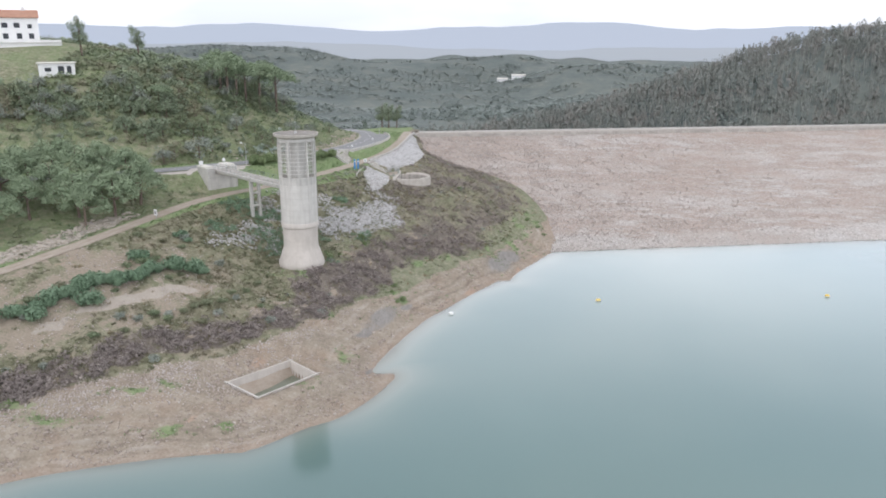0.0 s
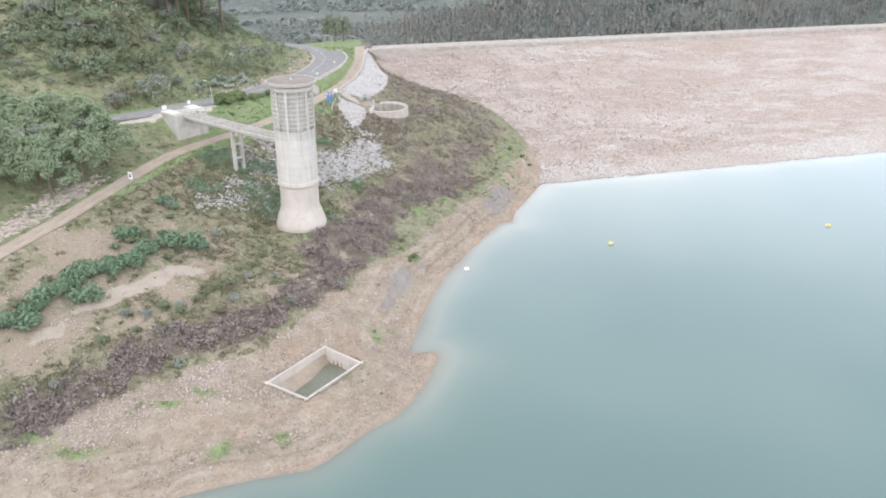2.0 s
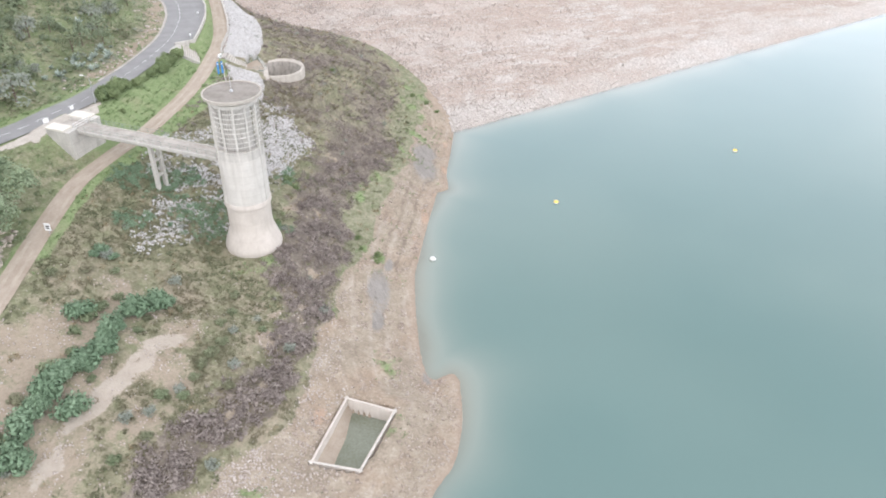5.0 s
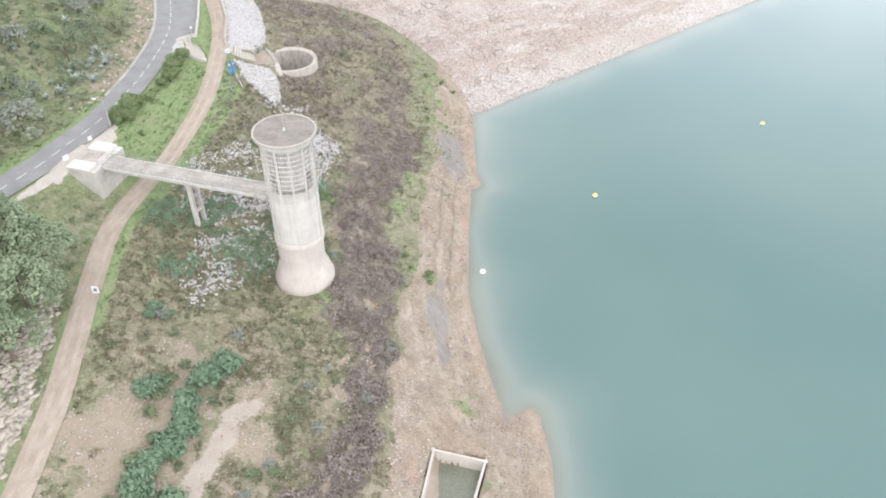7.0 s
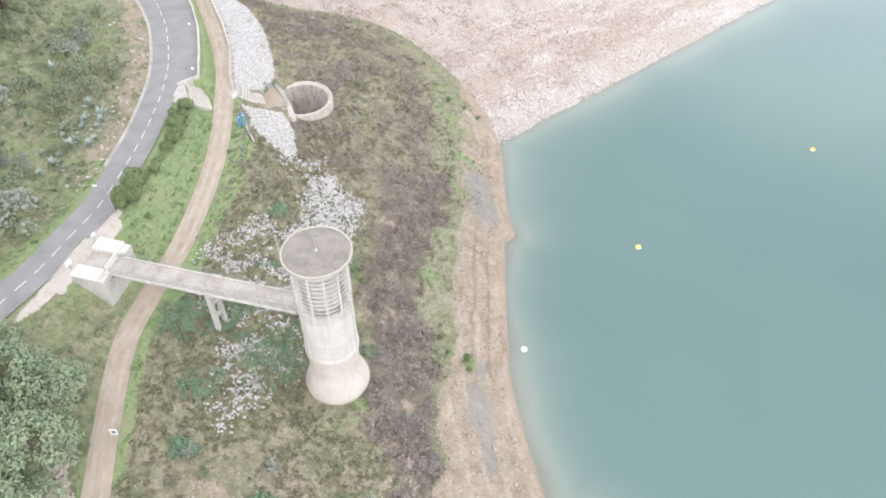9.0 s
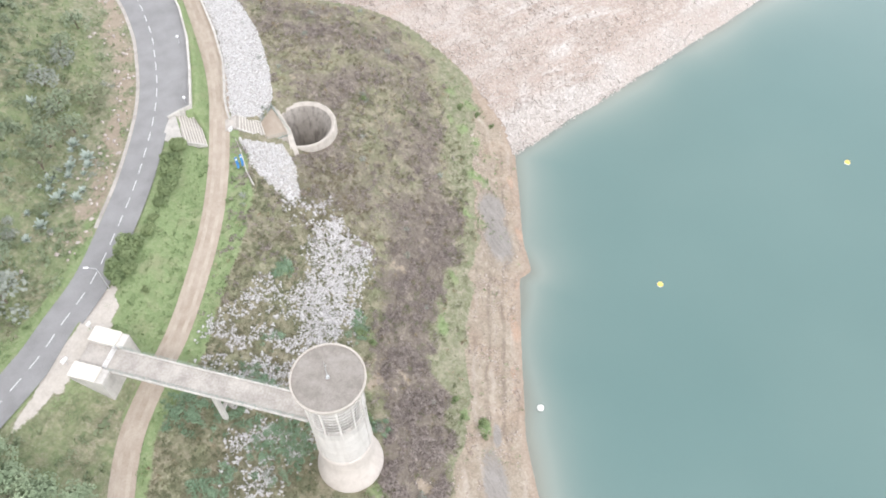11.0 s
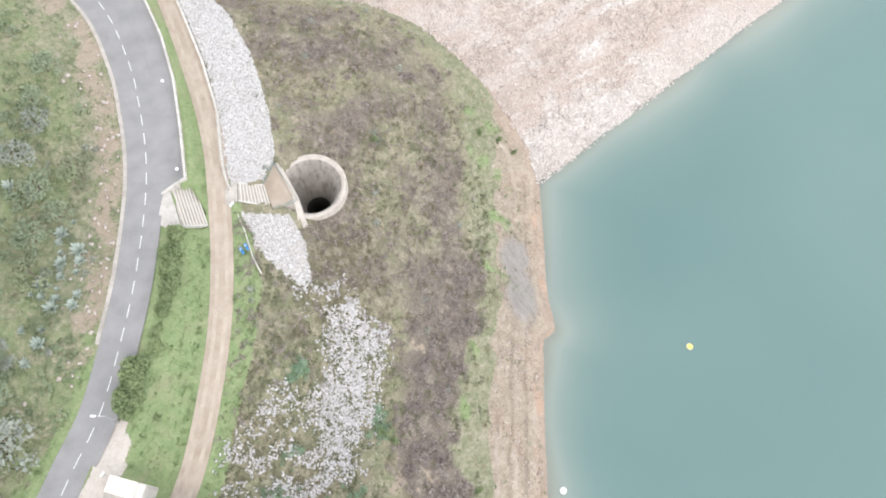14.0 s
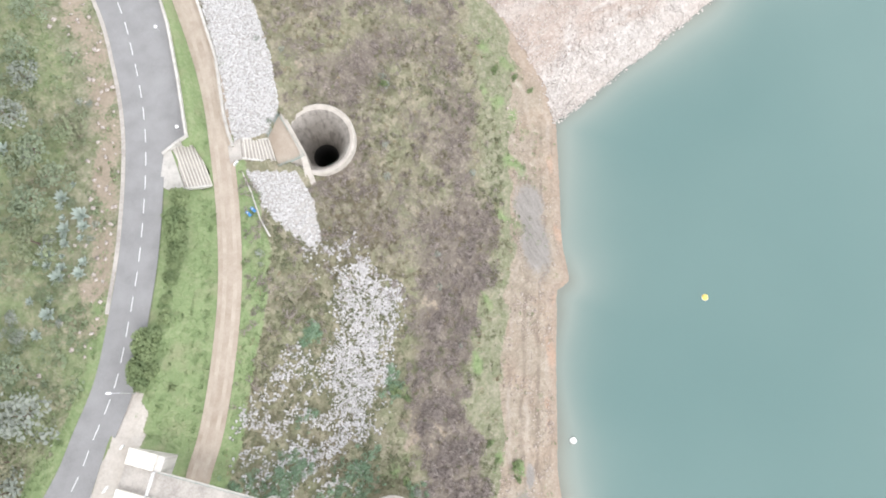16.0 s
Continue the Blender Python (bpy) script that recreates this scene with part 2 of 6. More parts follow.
def inside(x, y, poly):
    m = np.ones(np.shape(x), bool)
    for (ax, ay), (bx, by) in zip(poly, poly[1:] + poly[:1]):
        m &= (bx - ax) * (y - ay) - (by - ay) * (x - ax) < 0
    return m


def hump(x, y, cx, cy, sx, sy, turn=0.0):
    c, s = math.cos(radians(turn)), math.sin(radians(turn))
    u, v = ((x - cx) * c + (y - cy) * s) / sx, (-(x - cx) * s + (y - cy) * c) / sy
    return np.exp(-(u * u + v * v))


def far_ground(x, y):
    """Valley and hills beyond the dam."""
    r = np.sqrt(x * x + y * y)
    z = -30 - 25 * np.clip((r - 1700) / 900, 0, 1) + 63 * hump(x, y, 300, 600, 190, 110, 10) + 40 * hump(x, y, 520, 640, 260, 160)
    roll = np.clip((r - 550) / 900, 0, 1)
    z = z + roll * (15 * waves(x, y, 0.0065, 3) + 9 * waves(x, y, 0.017, 5))
    z = z + 62 * hump(x, y, -500, 1500, 330, 160, 8) + 26 * hump(x, y, 100, 1750, 800, 200) + 24 * hump(x, y, 260, 1450, 150, 120)
    return z


def ground_parts(x, y):
    """Height, and what lies where: signed distances to the shore, the path and the road."""
    dC, zC = near_line(x, y, CHAIN)
    dP, zP = near_line(x, y, PATHC)
    dR, zR = near_line(x, y, ROADC)
    aP = np.maximum(np.abs(dP) - 1.9, 0)
    lay = np.clip((y - 221.5) / 2, 0, 1) * np.clip((280 - y) / 12, 0, 1)
    aR = np.maximum(np.abs(dR) - 3.4 - np.where(dR < 0, 3.4 * lay, 0.0), 0)
    u = np.clip(dC, 0, None) / (np.clip(dC, 0, None) + aP + 1e-6)
    slope = zC + (zP - zC) * u ** 1.12
    v = aP / (aP + aR + 1e-6)
    shelf = zP + (zR - zP) * (v * v * (3 - 2 * v))
    hill = zR + 36 * aR ** 2 / (aR ** 2 + 38 ** 2) + 0.9 * waves(x, y, 0.09, 7) * np.clip(aR / 8, 0, 1)
    z = np.where(dP < 0, slope, np.where(dR < 0, shelf, hill))
    rough = np.clip(np.minimum(np.abs(dC), np.minimum(aP, aR)) / 6, 0, 1)
    z = z + rough * (0.35 * waves(x, y, 0.28, 11) + 0.16 * waves(x, y, 0.8, 13)) * (dR < 0)
    # water bed, dam underlay and the land behind the crest
    bed = np.maximum(LEVEL + dC * 0.22, -9.0)
    dam = dam_z(x, y) - 0.6
    crest = y - (280.4 + 0.132 * x)
    back = 21.4 - 0.42 * np.clip(crest - 9, 0, 100)
    z = np.where(dC < 0, np.maximum(bed, np.where(crest < 0, dam, np.where(crest < 9, 21.4, back))), z)
    z = np.where(dC < 0, z, np.maximum(z, LEVEL + 0.02 + 0.05 * dC))
    return z, dC, dP, dR, aP, aR


def height(x, y, known=None):
    z, dC, dP, dR, aP, aR = known or ground_parts(x, y)
    far = far_ground(x, y)
    k = np.clip((y - (296 + 0.132 * x)) / 120, 0, 1)
    k = np.maximum(k, np.clip((-x - 190) / 150, 0, 1) * np.clip((y - 150) / 120, 0, 1))
    k = k * k * (3 - 2 * k)
    z = z * (1 - k) + far * k
    # far shores round the rest of the lake
    e = np.clip((np.sqrt((x - 60) ** 2 + (y + 120) ** 2) - 620) / 260, 0, 1)
    e = e * np.clip((320 - y) / 80, 0, 1)
    z = z * (1 - e) + (30 + 20 * waves(x, y, 0.008, 9)) * e
    rim = [(px, py, pz) for (px, py), pz in zip(TANK, TANK_TOP)]
    dT, zT = near_line(x, y, rim + rim[:1])
    dT = np.abs(dT)
    fit = np.clip((4.5 - dT) / 3.5, 0, 1)
    z = np.where(dC > 0.5, z * (1 - fit) + (zT - 0.1) * fit, z)
    z = np.where(inside(x, y, TANK), np.minimum(z, -0.6), z)
    rt = np.hypot(x - TOWER[0], y - TOWER[1])
    pad = np.clip((10.5 - rt) / 5.0, 0, 1)
    z = z * (1 - pad) + 9.3 * pad
    z = np.where(inside(x, y, STAIR), z - 2.6, z)
    z = np.where(inside(x, y, STAIR_S), z - 2.4, z)
    rg = np.hypot(x - GLORY[0], y - GLORY[1])
    z = np.where(rg < 13, np.maximum(z, 16.5 - 0.33 * np.maximum(rg - 6.5, 0) - 0.12 * (x - GLORY[0])), z)
    z = np.where(inside(x, y, LANDING), np.minimum(z, 17.6), z)
    z = np.where(rg < 4.9, -12.0, z)
    # embankment behind the bridge abutment
    al = ((x + 52.1) * 0.6984 - (y - 181.2) * 0.7157)
    ac = np.abs((x + 52.1) * 0.7157 + (y - 181.2) * 0.6984)
    bank = 25.45 - 0.84 * np.clip(al + 4.5, 0, 12) - 0.75 * np.clip(ac - 3.9, 0, 20)
    z = np.where((al > -8) & (al < 5) & (dP > 1.9), np.maximum(z, bank), z)
    z = np.where((np.abs(dP) < 1.65), z - 0.12, z)
    z = np.where((dR < 3.0) & (aR <= 0.0), z - 0.12, z)
    return z


def axis(lo, hi, step, far_lo, far_hi, grow):
    a = list(np.arange(lo, hi + 1e-6, step))
    d = step
    while a[-1] < far_hi:
        d *= grow
        a.append(a[-1] + d)
    d = step
    b = []
    q = lo
    while q > far_lo:
        d *= grow
        q -= d
        b.append(q)
    return np.array(b[::-1] + a)


# ---- materials ----
def soil():
    """Hillside, shore and distance, chosen by what grows or lies where."""
    m = Nodes("soil_and_scrub", 0.95, spec=0.1)
    grit, fine, mid, big = m.noise(7.0, 3, 0.7), m.noise(2.4, 5, 0.65), m.noise(0.5, 5, 0.6), m.noise(0.09, 4)

    def blend(a, b, k):
        return m.calc("ADD", m.calc("MULTIPLY", a, k), m.calc("MULTIPLY", b, 1 - k))

    clump = m.t.nodes.new("ShaderNodeSeparateColor")
    m.put(m.cells(0.9, out="Color"), clump.inputs[0])
    sprig = m.t.nodes.new("ShaderNodeSeparateColor")
    m.put(m.cells(3.2, out="Color"), sprig.inputs[0])
    pick = m.calc("ADD", m.calc("MULTIPLY", clump.outputs[0], 0.5), m.calc("MULTIPLY", sprig.outputs[1], 0.5))
    # paler clump centres, darker edges: shade between tufts put into the colour
    tuft_shade = m.span(m.cells(1.1), 0.1, 0.8, 1.10, 0.92)

    def tufted(base, share, *tones):
        c = m.mix(share, base, m.ramp(pick, *tones))
        grey = m.t.nodes.new("ShaderNodeCombineColor")
        for i in range(3):
            m.put(tuft_shade, grey.inputs[i])
        return m.mix(1.0, c, grey.outputs[0], "MULTIPLY")

    shore = m.ramp(blend(mid, fine, 0.5), (0.28, (0.20, 0.168, 0.126)), (0.5, (0.325, 0.28, 0.222)), (0.72, (0.48, 0.428, 0.355)))
    red = m.ramp(m.noise(0.16, 3), (0.48, (0, 0, 0)), (0.68, (1, 1, 1)))
    shore = m.mix(m.calc("MULTIPLY", red, 0.28), shore, m.ramp(fine, (0.3, (0.33, 0.19, 0.12)), (0.7, (0.46, 0.31, 0.22))))
    shore = m.mix(m.span(m.noise(0.32, 6, 0.68), 0.5, 0.62, 0.0, 0.55), shore, m.ramp(fine, (0.3, (0.17, 0.14, 0.11)), (0.7, (0.29, 0.25, 0.205))))
    # old water marks, parallel to the shore; their dark also paints scarp shade
    band = m.calc("ADD", m.calc("MULTIPLY", m.field("offshore"), 30.0), m.calc("MULTIPLY", m.noise(0.11, 4, 0.55), 4.0))
    mark = m.calc("SINE", m.calc("MULTIPLY", band, 2.7))
    broken = m.span(m.noise(0.17, 5), 0.40, 0.58, 0.1, 0.95)
    marks = m.calc("MULTIPLY", m.calc("MULTIPLY", m.span(mark, 0.45, 1.0), broken), m.span(m.field("terrace"), 0.0, 1.0, 0.10, 0.62))
    shore = m.mix(marks, shore, (0.155, 0.125, 0.102))
    rim = m.calc("SINE", m.calc("MULTIPLY", band, 2.1))
    shore = m.mix(m.calc("MULTIPLY", m.span(rim, 0.5, 1.0), m.span(m.noise(0.13, 4), 0.45, 0.66, 0.0, 0.35)), shore, (0.50, 0.45, 0.40))
    shore = m.mix(m.span(m.field("offshore"), 0.004, 0.028, 0.6, 0.0), shore, (0.19, 0.155, 0.125))
    herb = m.ramp(blend(m.noise(0.9, 4), fine, 0.5), (0.34, (0.15, 0.17, 0.095)), (0.5, (0.225, 0.24, 0.15)), (0.64, (0.34, 0.315, 0.245)))
    shore = m.mix(m.span(m.field("offshore"), 0.02, 0.07, 0.45, 0.0), shore, m.ramp(fine, (0.3, (0.33, 0.26, 0.205)), (0.7, (0.47, 0.385, 0.315))))
    tuft = m.noise(5.5, 4, 0.75)
    brush = m.ramp(blend(mid, blend(fine, tuft, 0.45), 0.4), (0.30, (0.13, 0.128, 0.08)), (0.47, (0.205, 0.198, 0.132)), (0.60, (0.285, 0.26, 0.185)), (0.72, (0.39, 0.35, 0.275)))
    brush = m.mix(m.ramp(m.noise(0.3, 4), (0.45, (0, 0, 0)), (0.65, (0.8, 0.8, 0.8))), brush, m.ramp(fine, (0.3, (0.15, 0.178, 0.095)), (0.7, (0.255, 0.275, 0.165))))
    heather = m.ramp(blend(mid, blend(fine, tuft, 0.45), 0.35), (0.34, (0.105, 0.09, 0.077)), (0.52, (0.19, 0.165, 0.14)), (0.68, (0.34, 0.30, 0.255)))
    heather = tufted(heather, 0.4, (0.15, (0.095, 0.08, 0.072)), (0.42, (0.155, 0.133, 0.117)), (0.64, (0.21, 0.188, 0.142)), (0.88, (0.37, 0.325, 0.275)))
    brush = tufted(brush, 0.38, (0.15, (0.13, 0.138, 0.085)), (0.42, (0.20, 0.195, 0.132)), (0.62, (0.265, 0.243, 0.178)), (0.85, (0.41, 0.36, 0.29)))
    brush = m.mix(m.calc("MULTIPLY", m.span(m.noise(0.20, 5, 0.6), 0.52, 0.62, 0.0, 0.65), m.field("dry")), brush, m.ramp(fine, (0.3, (0.27, 0.225, 0.17)), (0.7, (0.41, 0.355, 0.285))))
    herb = tufted(herb, 0.4, (0.15, (0.135, 0.15, 0.092)), (0.42, (0.195, 0.20, 0.132)), (0.64, (0.26, 0.24, 0.185)), (0.88, (0.37, 0.33, 0.275)))
    grass = m.ramp(blend(mid, fine, 0.4), (0.3, (0.15, 0.21, 0.10)), (0.5, (0.21, 0.275, 0.135)), (0.7, (0.30, 0.335, 0.20)))
    hill = m.ramp(blend(mid, fine, 0.6), (0.32, (0.135, 0.18, 0.088)), (0.5, (0.20, 0.245, 0.126)), (0.62, (0.275, 0.285, 0.175)), (0.74, (0.40, 0.355, 0.275)))
    rust = m.span(m.noise(0.14, 4), 0.45, 0.62, 0.0, 0.8)
    hill = m.mix(rust, hill, brush)
    hill = tufted(hill, 0.35, (0.15, (0.12, 0.155, 0.085)), (0.42, (0.195, 0.222, 0.135)), (0.62, (0.26, 0.25, 0.17)), (0.85, (0.37, 0.335, 0.265)))
    grass = m.mix(m.span(m.noise(0.28, 4), 0.5, 0.7, 0.0, 0.45), grass, (0.29, 0.275, 0.185))
    sand = m.ramp(blend(mid, fine, 0.4), (0.3, (0.25, 0.21, 0.16)), (0.7, (0.38, 0.325, 0.26)))
    clay = m.ramp(blend(mid, fine, 0.6), (0.3, (0.36, 0.315, 0.265)), (0.7, (0.45, 0.402, 0.345)))
    rusty = m.ramp(blend(mid, fine, 0.4), (0.3, (0.31, 0.215, 0.155)), (0.7, (0.46, 0.355, 0.28)))
    strip = m.noise(1.0, 3, 0.6, stretch=(2.2, 0.35, 1.0))
    slate = m.ramp(blend(strip, fine, 0.6), (0.3, (0.19, 0.178, 0.162)), (0.7, (0.335, 0.316, 0.292)))
    stone = m.ramp(fine, (0.3, (0.33, 0.315, 0.295)), (0.7, (0.49, 0.472, 0.448)))
    dust = m.ramp(blend(mid, fine, 0.5), (0.3, (0.40, 0.365, 0.32)), (0.7, (0.56, 0.525, 0.475)))
    # far ground greyed and blued: haze mixed into its colour
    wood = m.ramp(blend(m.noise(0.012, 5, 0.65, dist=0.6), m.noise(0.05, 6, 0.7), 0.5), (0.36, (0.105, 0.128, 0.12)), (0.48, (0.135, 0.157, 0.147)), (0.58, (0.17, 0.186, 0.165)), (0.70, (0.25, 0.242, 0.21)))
    c = brush
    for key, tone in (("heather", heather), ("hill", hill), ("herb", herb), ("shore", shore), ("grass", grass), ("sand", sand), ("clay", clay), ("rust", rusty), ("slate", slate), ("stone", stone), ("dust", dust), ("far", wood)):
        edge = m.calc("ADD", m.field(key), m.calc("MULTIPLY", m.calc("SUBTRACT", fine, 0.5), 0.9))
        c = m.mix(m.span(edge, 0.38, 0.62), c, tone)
    c = m.mix(m.span(grit, 0.35, 0.7, 0.0, 0.4), c, (0.60, 0.55, 0.49), "SOFT_LIGHT")
    c = m.mix(m.span(m.noise(4.2, 3, 0.7), 0.58, 0.72, 0.0, 0.18), c, (0.17, 0.15, 0.125))
    m.colour(c)
    m.bump(m.calc("ADD", m.calc("ADD", fine, mid), m.calc("MULTIPLY", grit, 0.5)), 0.5, 0.3)
    return m.mat


def lake_water():
    """Turbid green-blue water: the bed shows through where it is shallow."""
    m = Nodes("reservoir_water", 0.10, spec=0.5)
    m.b.inputs["IOR"].default_value = 1.7
    deep = m.ramp(m.noise(0.013, 3, 0.5), (0.35, (0.086, 0.160, 0.146)), (0.65, (0.104, 0.180, 0.164)))
    turbid = m.mix(m.span(m.field("shoal"), 0.0, 0.45), deep, (0.205, 0.25, 0.217))
    m.colour(m.mix(m.span(m.field("shoal"), 0.45, 1.0), turbid, (0.255, 0.27, 0.225)))
    m.bump(m.calc("ADD", m.noise(1.1, 4, 0.6), m.noise(0.21, 3)), 0.06, 0.12)
    clear = m.t.nodes.new("ShaderNodeBsdfTransparent")
    both = m.t.nodes.new("ShaderNodeMixShader")
    m.put(m.field("clear"), both.inputs[0])
    m.put(m.b.outputs[0], both.inputs[1])
    m.put(clear.outputs[0], both.inputs[2])
    m.put(both.outputs[0], m.t.nodes["Material Output"].inputs["Surface"])
    return m.mat


def riprap():
    """The dam's dumped stone: pink-beige with paler sheets of bigger rock."""
    m = Nodes("riprap", 0.92, spec=0.15)
    lump, tone = m.cells(1.9), m.cells(1.9, out="Color")
    pick = m.t.nodes.new("ShaderNodeSeparateColor")
    m.put(tone, pick.inputs[0])
    pink = m.ramp(pick.outputs[0], (0.0, (0.335, 0.28, 0.24)), (0.6, (0.40, 0.345, 0.30)), (1.0, (0.475, 0.42, 0.37)))
    white = m.ramp(pick.outputs[1], (0.0, (0.425, 0.395, 0.36)), (0.6, (0.49, 0.46, 0.425)), (1.0, (0.58, 0.55, 0.515)))
    sheets = m.noise(0.032, 6, 0.62, stretch=(1.0, 3.2, 3.2))
    k = m.calc("ADD", m.span(sheets, 0.49, 0.57, 0.0, 0.75), m.field("pale"))
    k = m.calc("MINIMUM", k, 1.0)
    rows = m.noise(0.085, 6, 0.65, stretch=(1.0, 4.5, 4.5))
    k = m.calc("MAXIMUM", k, m.span(rows, 0.535, 0.60, 0.0, 0.9))
    c = m.mix(k, pink, white)
    c = m.mix(m.span(m.noise(0.017, 4, stretch=(1.0, 2.5, 2.5)), 0.46, 0.6, 0.0, 0.5), c, (0.37, 0.30, 0.25))
    c = m.mix(m.span(m.noise(0.11, 4), 0.4, 0.7, 0.0, 0.3), c, (0.46, 0.36, 0.30))
    c = m.mix(m.span(lump, 0.45, 0.85, 0.0, 0.26), c, (0.27, 0.235, 0.21))
    m.colour(c)
    m.bump(m.calc("SUBTRACT", 1.0, lump), 0.55, 0.3)
    return m.mat


def leaf(name, dark, light, alt=None, vary=0.25):
    """Foliage: every leaf and every plant of its own shade."""
    m = Nodes(name, 0.75, spec=0.2)
    each = m.calc("ADD", m.calc("MULTIPLY", m.field("tone"), 0.55), m.calc("MULTIPLY", m.chance(), vary))
    f = m.calc("ADD", m.calc("MULTIPLY", m.island, 0.3), m.calc("SUBTRACT", each, 0.05))
    c = m.ramp(f, (0.05, dark), (0.95, light))
    if alt:
        c = m.mix(m.span(m.noise(0.05, 4, 0.6), 0.48, 0.64, 0.0, 0.75), c, alt)
    c = m.mix(m.span(m.noise(0.35, 2), 0.35, 0.65, 0.0, 0.4), c, tuple(0.85 * v for v in dark))
    m.colour(c)
    thin = m.t.nodes.new("ShaderNodeBsdfTranslucent")
    both = m.t.nodes.new("ShaderNodeMixShader")
    both.inputs[0].default_value = 0.12
    m.put(c, thin.inputs["Color"])
    m.put(m.b.outputs[0], both.inputs[1])
    m.put(thin.outputs[0], both.inputs[2])
    m.put(both.outputs[0], m.t.nodes["Material Output"].inputs["Surface"])
    return m.mat


def rock(name, a, b):
    m = Nodes(name, 0.9, spec=0.2)
    m.colour(m.mix(m.noise(3.0, 3), m.ramp(m.island, (0.0, a), (1.0, b)), tuple(0.75 * v for v in a)))
    return m.mat


def concrete(name, a, b, stain, lift=2.0, streak=0.5):
    """Board-marked concrete with lift lines and dark runs from above."""
    m = Nodes(name, 0.88, spec=0.2)
    base = m.ramp(m.calc("ADD", m.calc("MULTIPLY", m.noise(0.5, 5), 0.6), m.calc("MULTIPLY", m.noise(5.0, 3), 0.4)), (0.34, a), (0.66, b))
    runs = m.noise(1.6, 4, 0.6, stretch=(1.0, 1.0, 0.08))
    base = m.mix(m.span(runs, 0.48, 0.72, 0.0, streak), base, stain)
    sep = m.t.nodes.new("ShaderNodeSeparateXYZ")
    m.put(m.pos, sep.inputs[0])
    line = m.calc("PINGPONG", sep.outputs[2], lift / 2)
    base = m.mix(m.span(line, 0.0, 0.07, 0.35, 0.0), base, stain)
    m.colour(base)
    m.bump(m.noise(4.0, 4), 0.2, 0.05)
    return m.mat


M_SOIL, M_WATER, M_RIP = soil(), lake_water(), riprap()
M_CONC = concrete("weathered_concrete", (0.44, 0.42, 0.385), (0.60, 0.575, 0.53), (0.27, 0.25, 0.22))
M_WHITE = concrete("pale_concrete", (0.53, 0.505, 0.465), (0.64, 0.615, 0.57), (0.40, 0.37, 0.33), 1.2, 0.45)
M_BAR = two_tone("white_grille_bars", (0.66, 0.64, 0.60), (0.76, 0.74, 0.70), 1.0, 0.7, 6.0, 0.0)
M_BASE = concrete("silted_concrete", (0.50, 0.455, 0.405), (0.60, 0.55, 0.495), (0.42, 0.375, 0.325), 3.0, 0.4)
# throat: stain runs, on a base darkened for the shade inside the mouth
M_THROAT = concrete("stained_shaded_throat_concrete", (0.25, 0.228, 0.20), (0.37, 0.342, 0.305), (0.14, 0.126, 0.11), 2.4, 0.8)
M_RIM = concrete("brown_stained_concrete", (0.40, 0.365, 0.318), (0.53, 0.49, 0.435), (0.30, 0.27, 0.232), 1.6, 0.4)
# near-black colour paints the shade deep inside the drop shaft
M_SHAFT_SHADE = concrete("shaft_shade_concrete", (0.035, 0.034, 0.032), (0.07, 0.066, 0.06), (0.03, 0.028, 0.026), 2.4, 0.6)
M_ROOF = two_tone("stained_roof_concrete", (0.205, 0.185, 0.16), (0.30, 0.275, 0.245), 0.8, 0.9, 5.0, 0.15)
M_DECK = two_tone("dusty_deck", (0.30, 0.275, 0.245), (0.49, 0.455, 0.41), 0.45, 0.9, 4.0, 0.15)
M_CAP = two_tone("lime_washed_slab", (0.60, 0.57, 0.50), (0.68, 0.65, 0.58), 0.8, 0.8, 6.0, 0.1)
M_ASPH = two_tone("asphalt", (0.215, 0.212, 0.208), (0.29, 0.287, 0.282), 0.25, 0.9, 9.0, 0.1)
M_PAINT = two_tone("road_paint", (0.62, 0.62, 0.61), (0.74, 0.74, 0.73), 2.0, 0.7, 12.0, 0.05)
M_TRACK = two_tone("gravel_track", (0.32, 0.262, 0.205), (0.44, 0.378, 0.31), 0.35, 0.95, 5.0, 0.3)
M_RUT = two_tone("wheel_rut", (0.345, 0.287, 0.228), (0.455, 0.394, 0.325), 0.5, 0.95, 6.0, 0.2)
M_STEEL = two_tone("dull_green_steel", (0.22, 0.27, 0.24), (0.34, 0.38, 0.34), 1.0, 0.6, 8.0, 0.0, 0.3)
M_GALV = two_tone("galvanised_steel", (0.45, 0.46, 0.46), (0.60, 0.61, 0.61), 1.0, 0.5, 8.0, 0.0, 0.5)
M_SIGNW = two_tone("white_sign_paint", (0.74, 0.74, 0.73), (0.82, 0.82, 0.81), 2.0, 0.5, 9.0, 0.0)
M_BLUE = two_tone("blue_sign_paint", (0.05, 0.20, 0.48), (0.08, 0.27, 0.56), 2.0, 0.5, 9.0, 0.0)
M_BLACK = two_tone("dark_print", (0.03, 0.03, 0.03), (0.06, 0.06, 0.06), 2.0, 0.6, 9.0, 0.0)
M_YEL = two_tone("yellow_float", (0.72, 0.52, 0.10), (0.82, 0.63, 0.18), 2.0, 0.45, 9.0, 0.0)
M_FLOATW = two_tone("white_float", (0.72, 0.72, 0.68), (0.82, 0.82, 0.78), 2.0, 0.45, 9.0, 0.0)
M_POND = two_tone("green_pond_water", (0.16, 0.172, 0.122), (0.24, 0.255, 0.205), 0.25, 0.06, 3.0, 0.03)
M_BARK = two_tone("bark", (0.14, 0.095, 0.075), (0.22, 0.18, 0.15), 1.0, 0.95, 9.0, 0.4)
M_PALEBARK = two_tone("pale_bark", (0.32, 0.31, 0.285), (0.44, 0.425, 0.395), 0.3, 0.9, 3.0, 0.2)
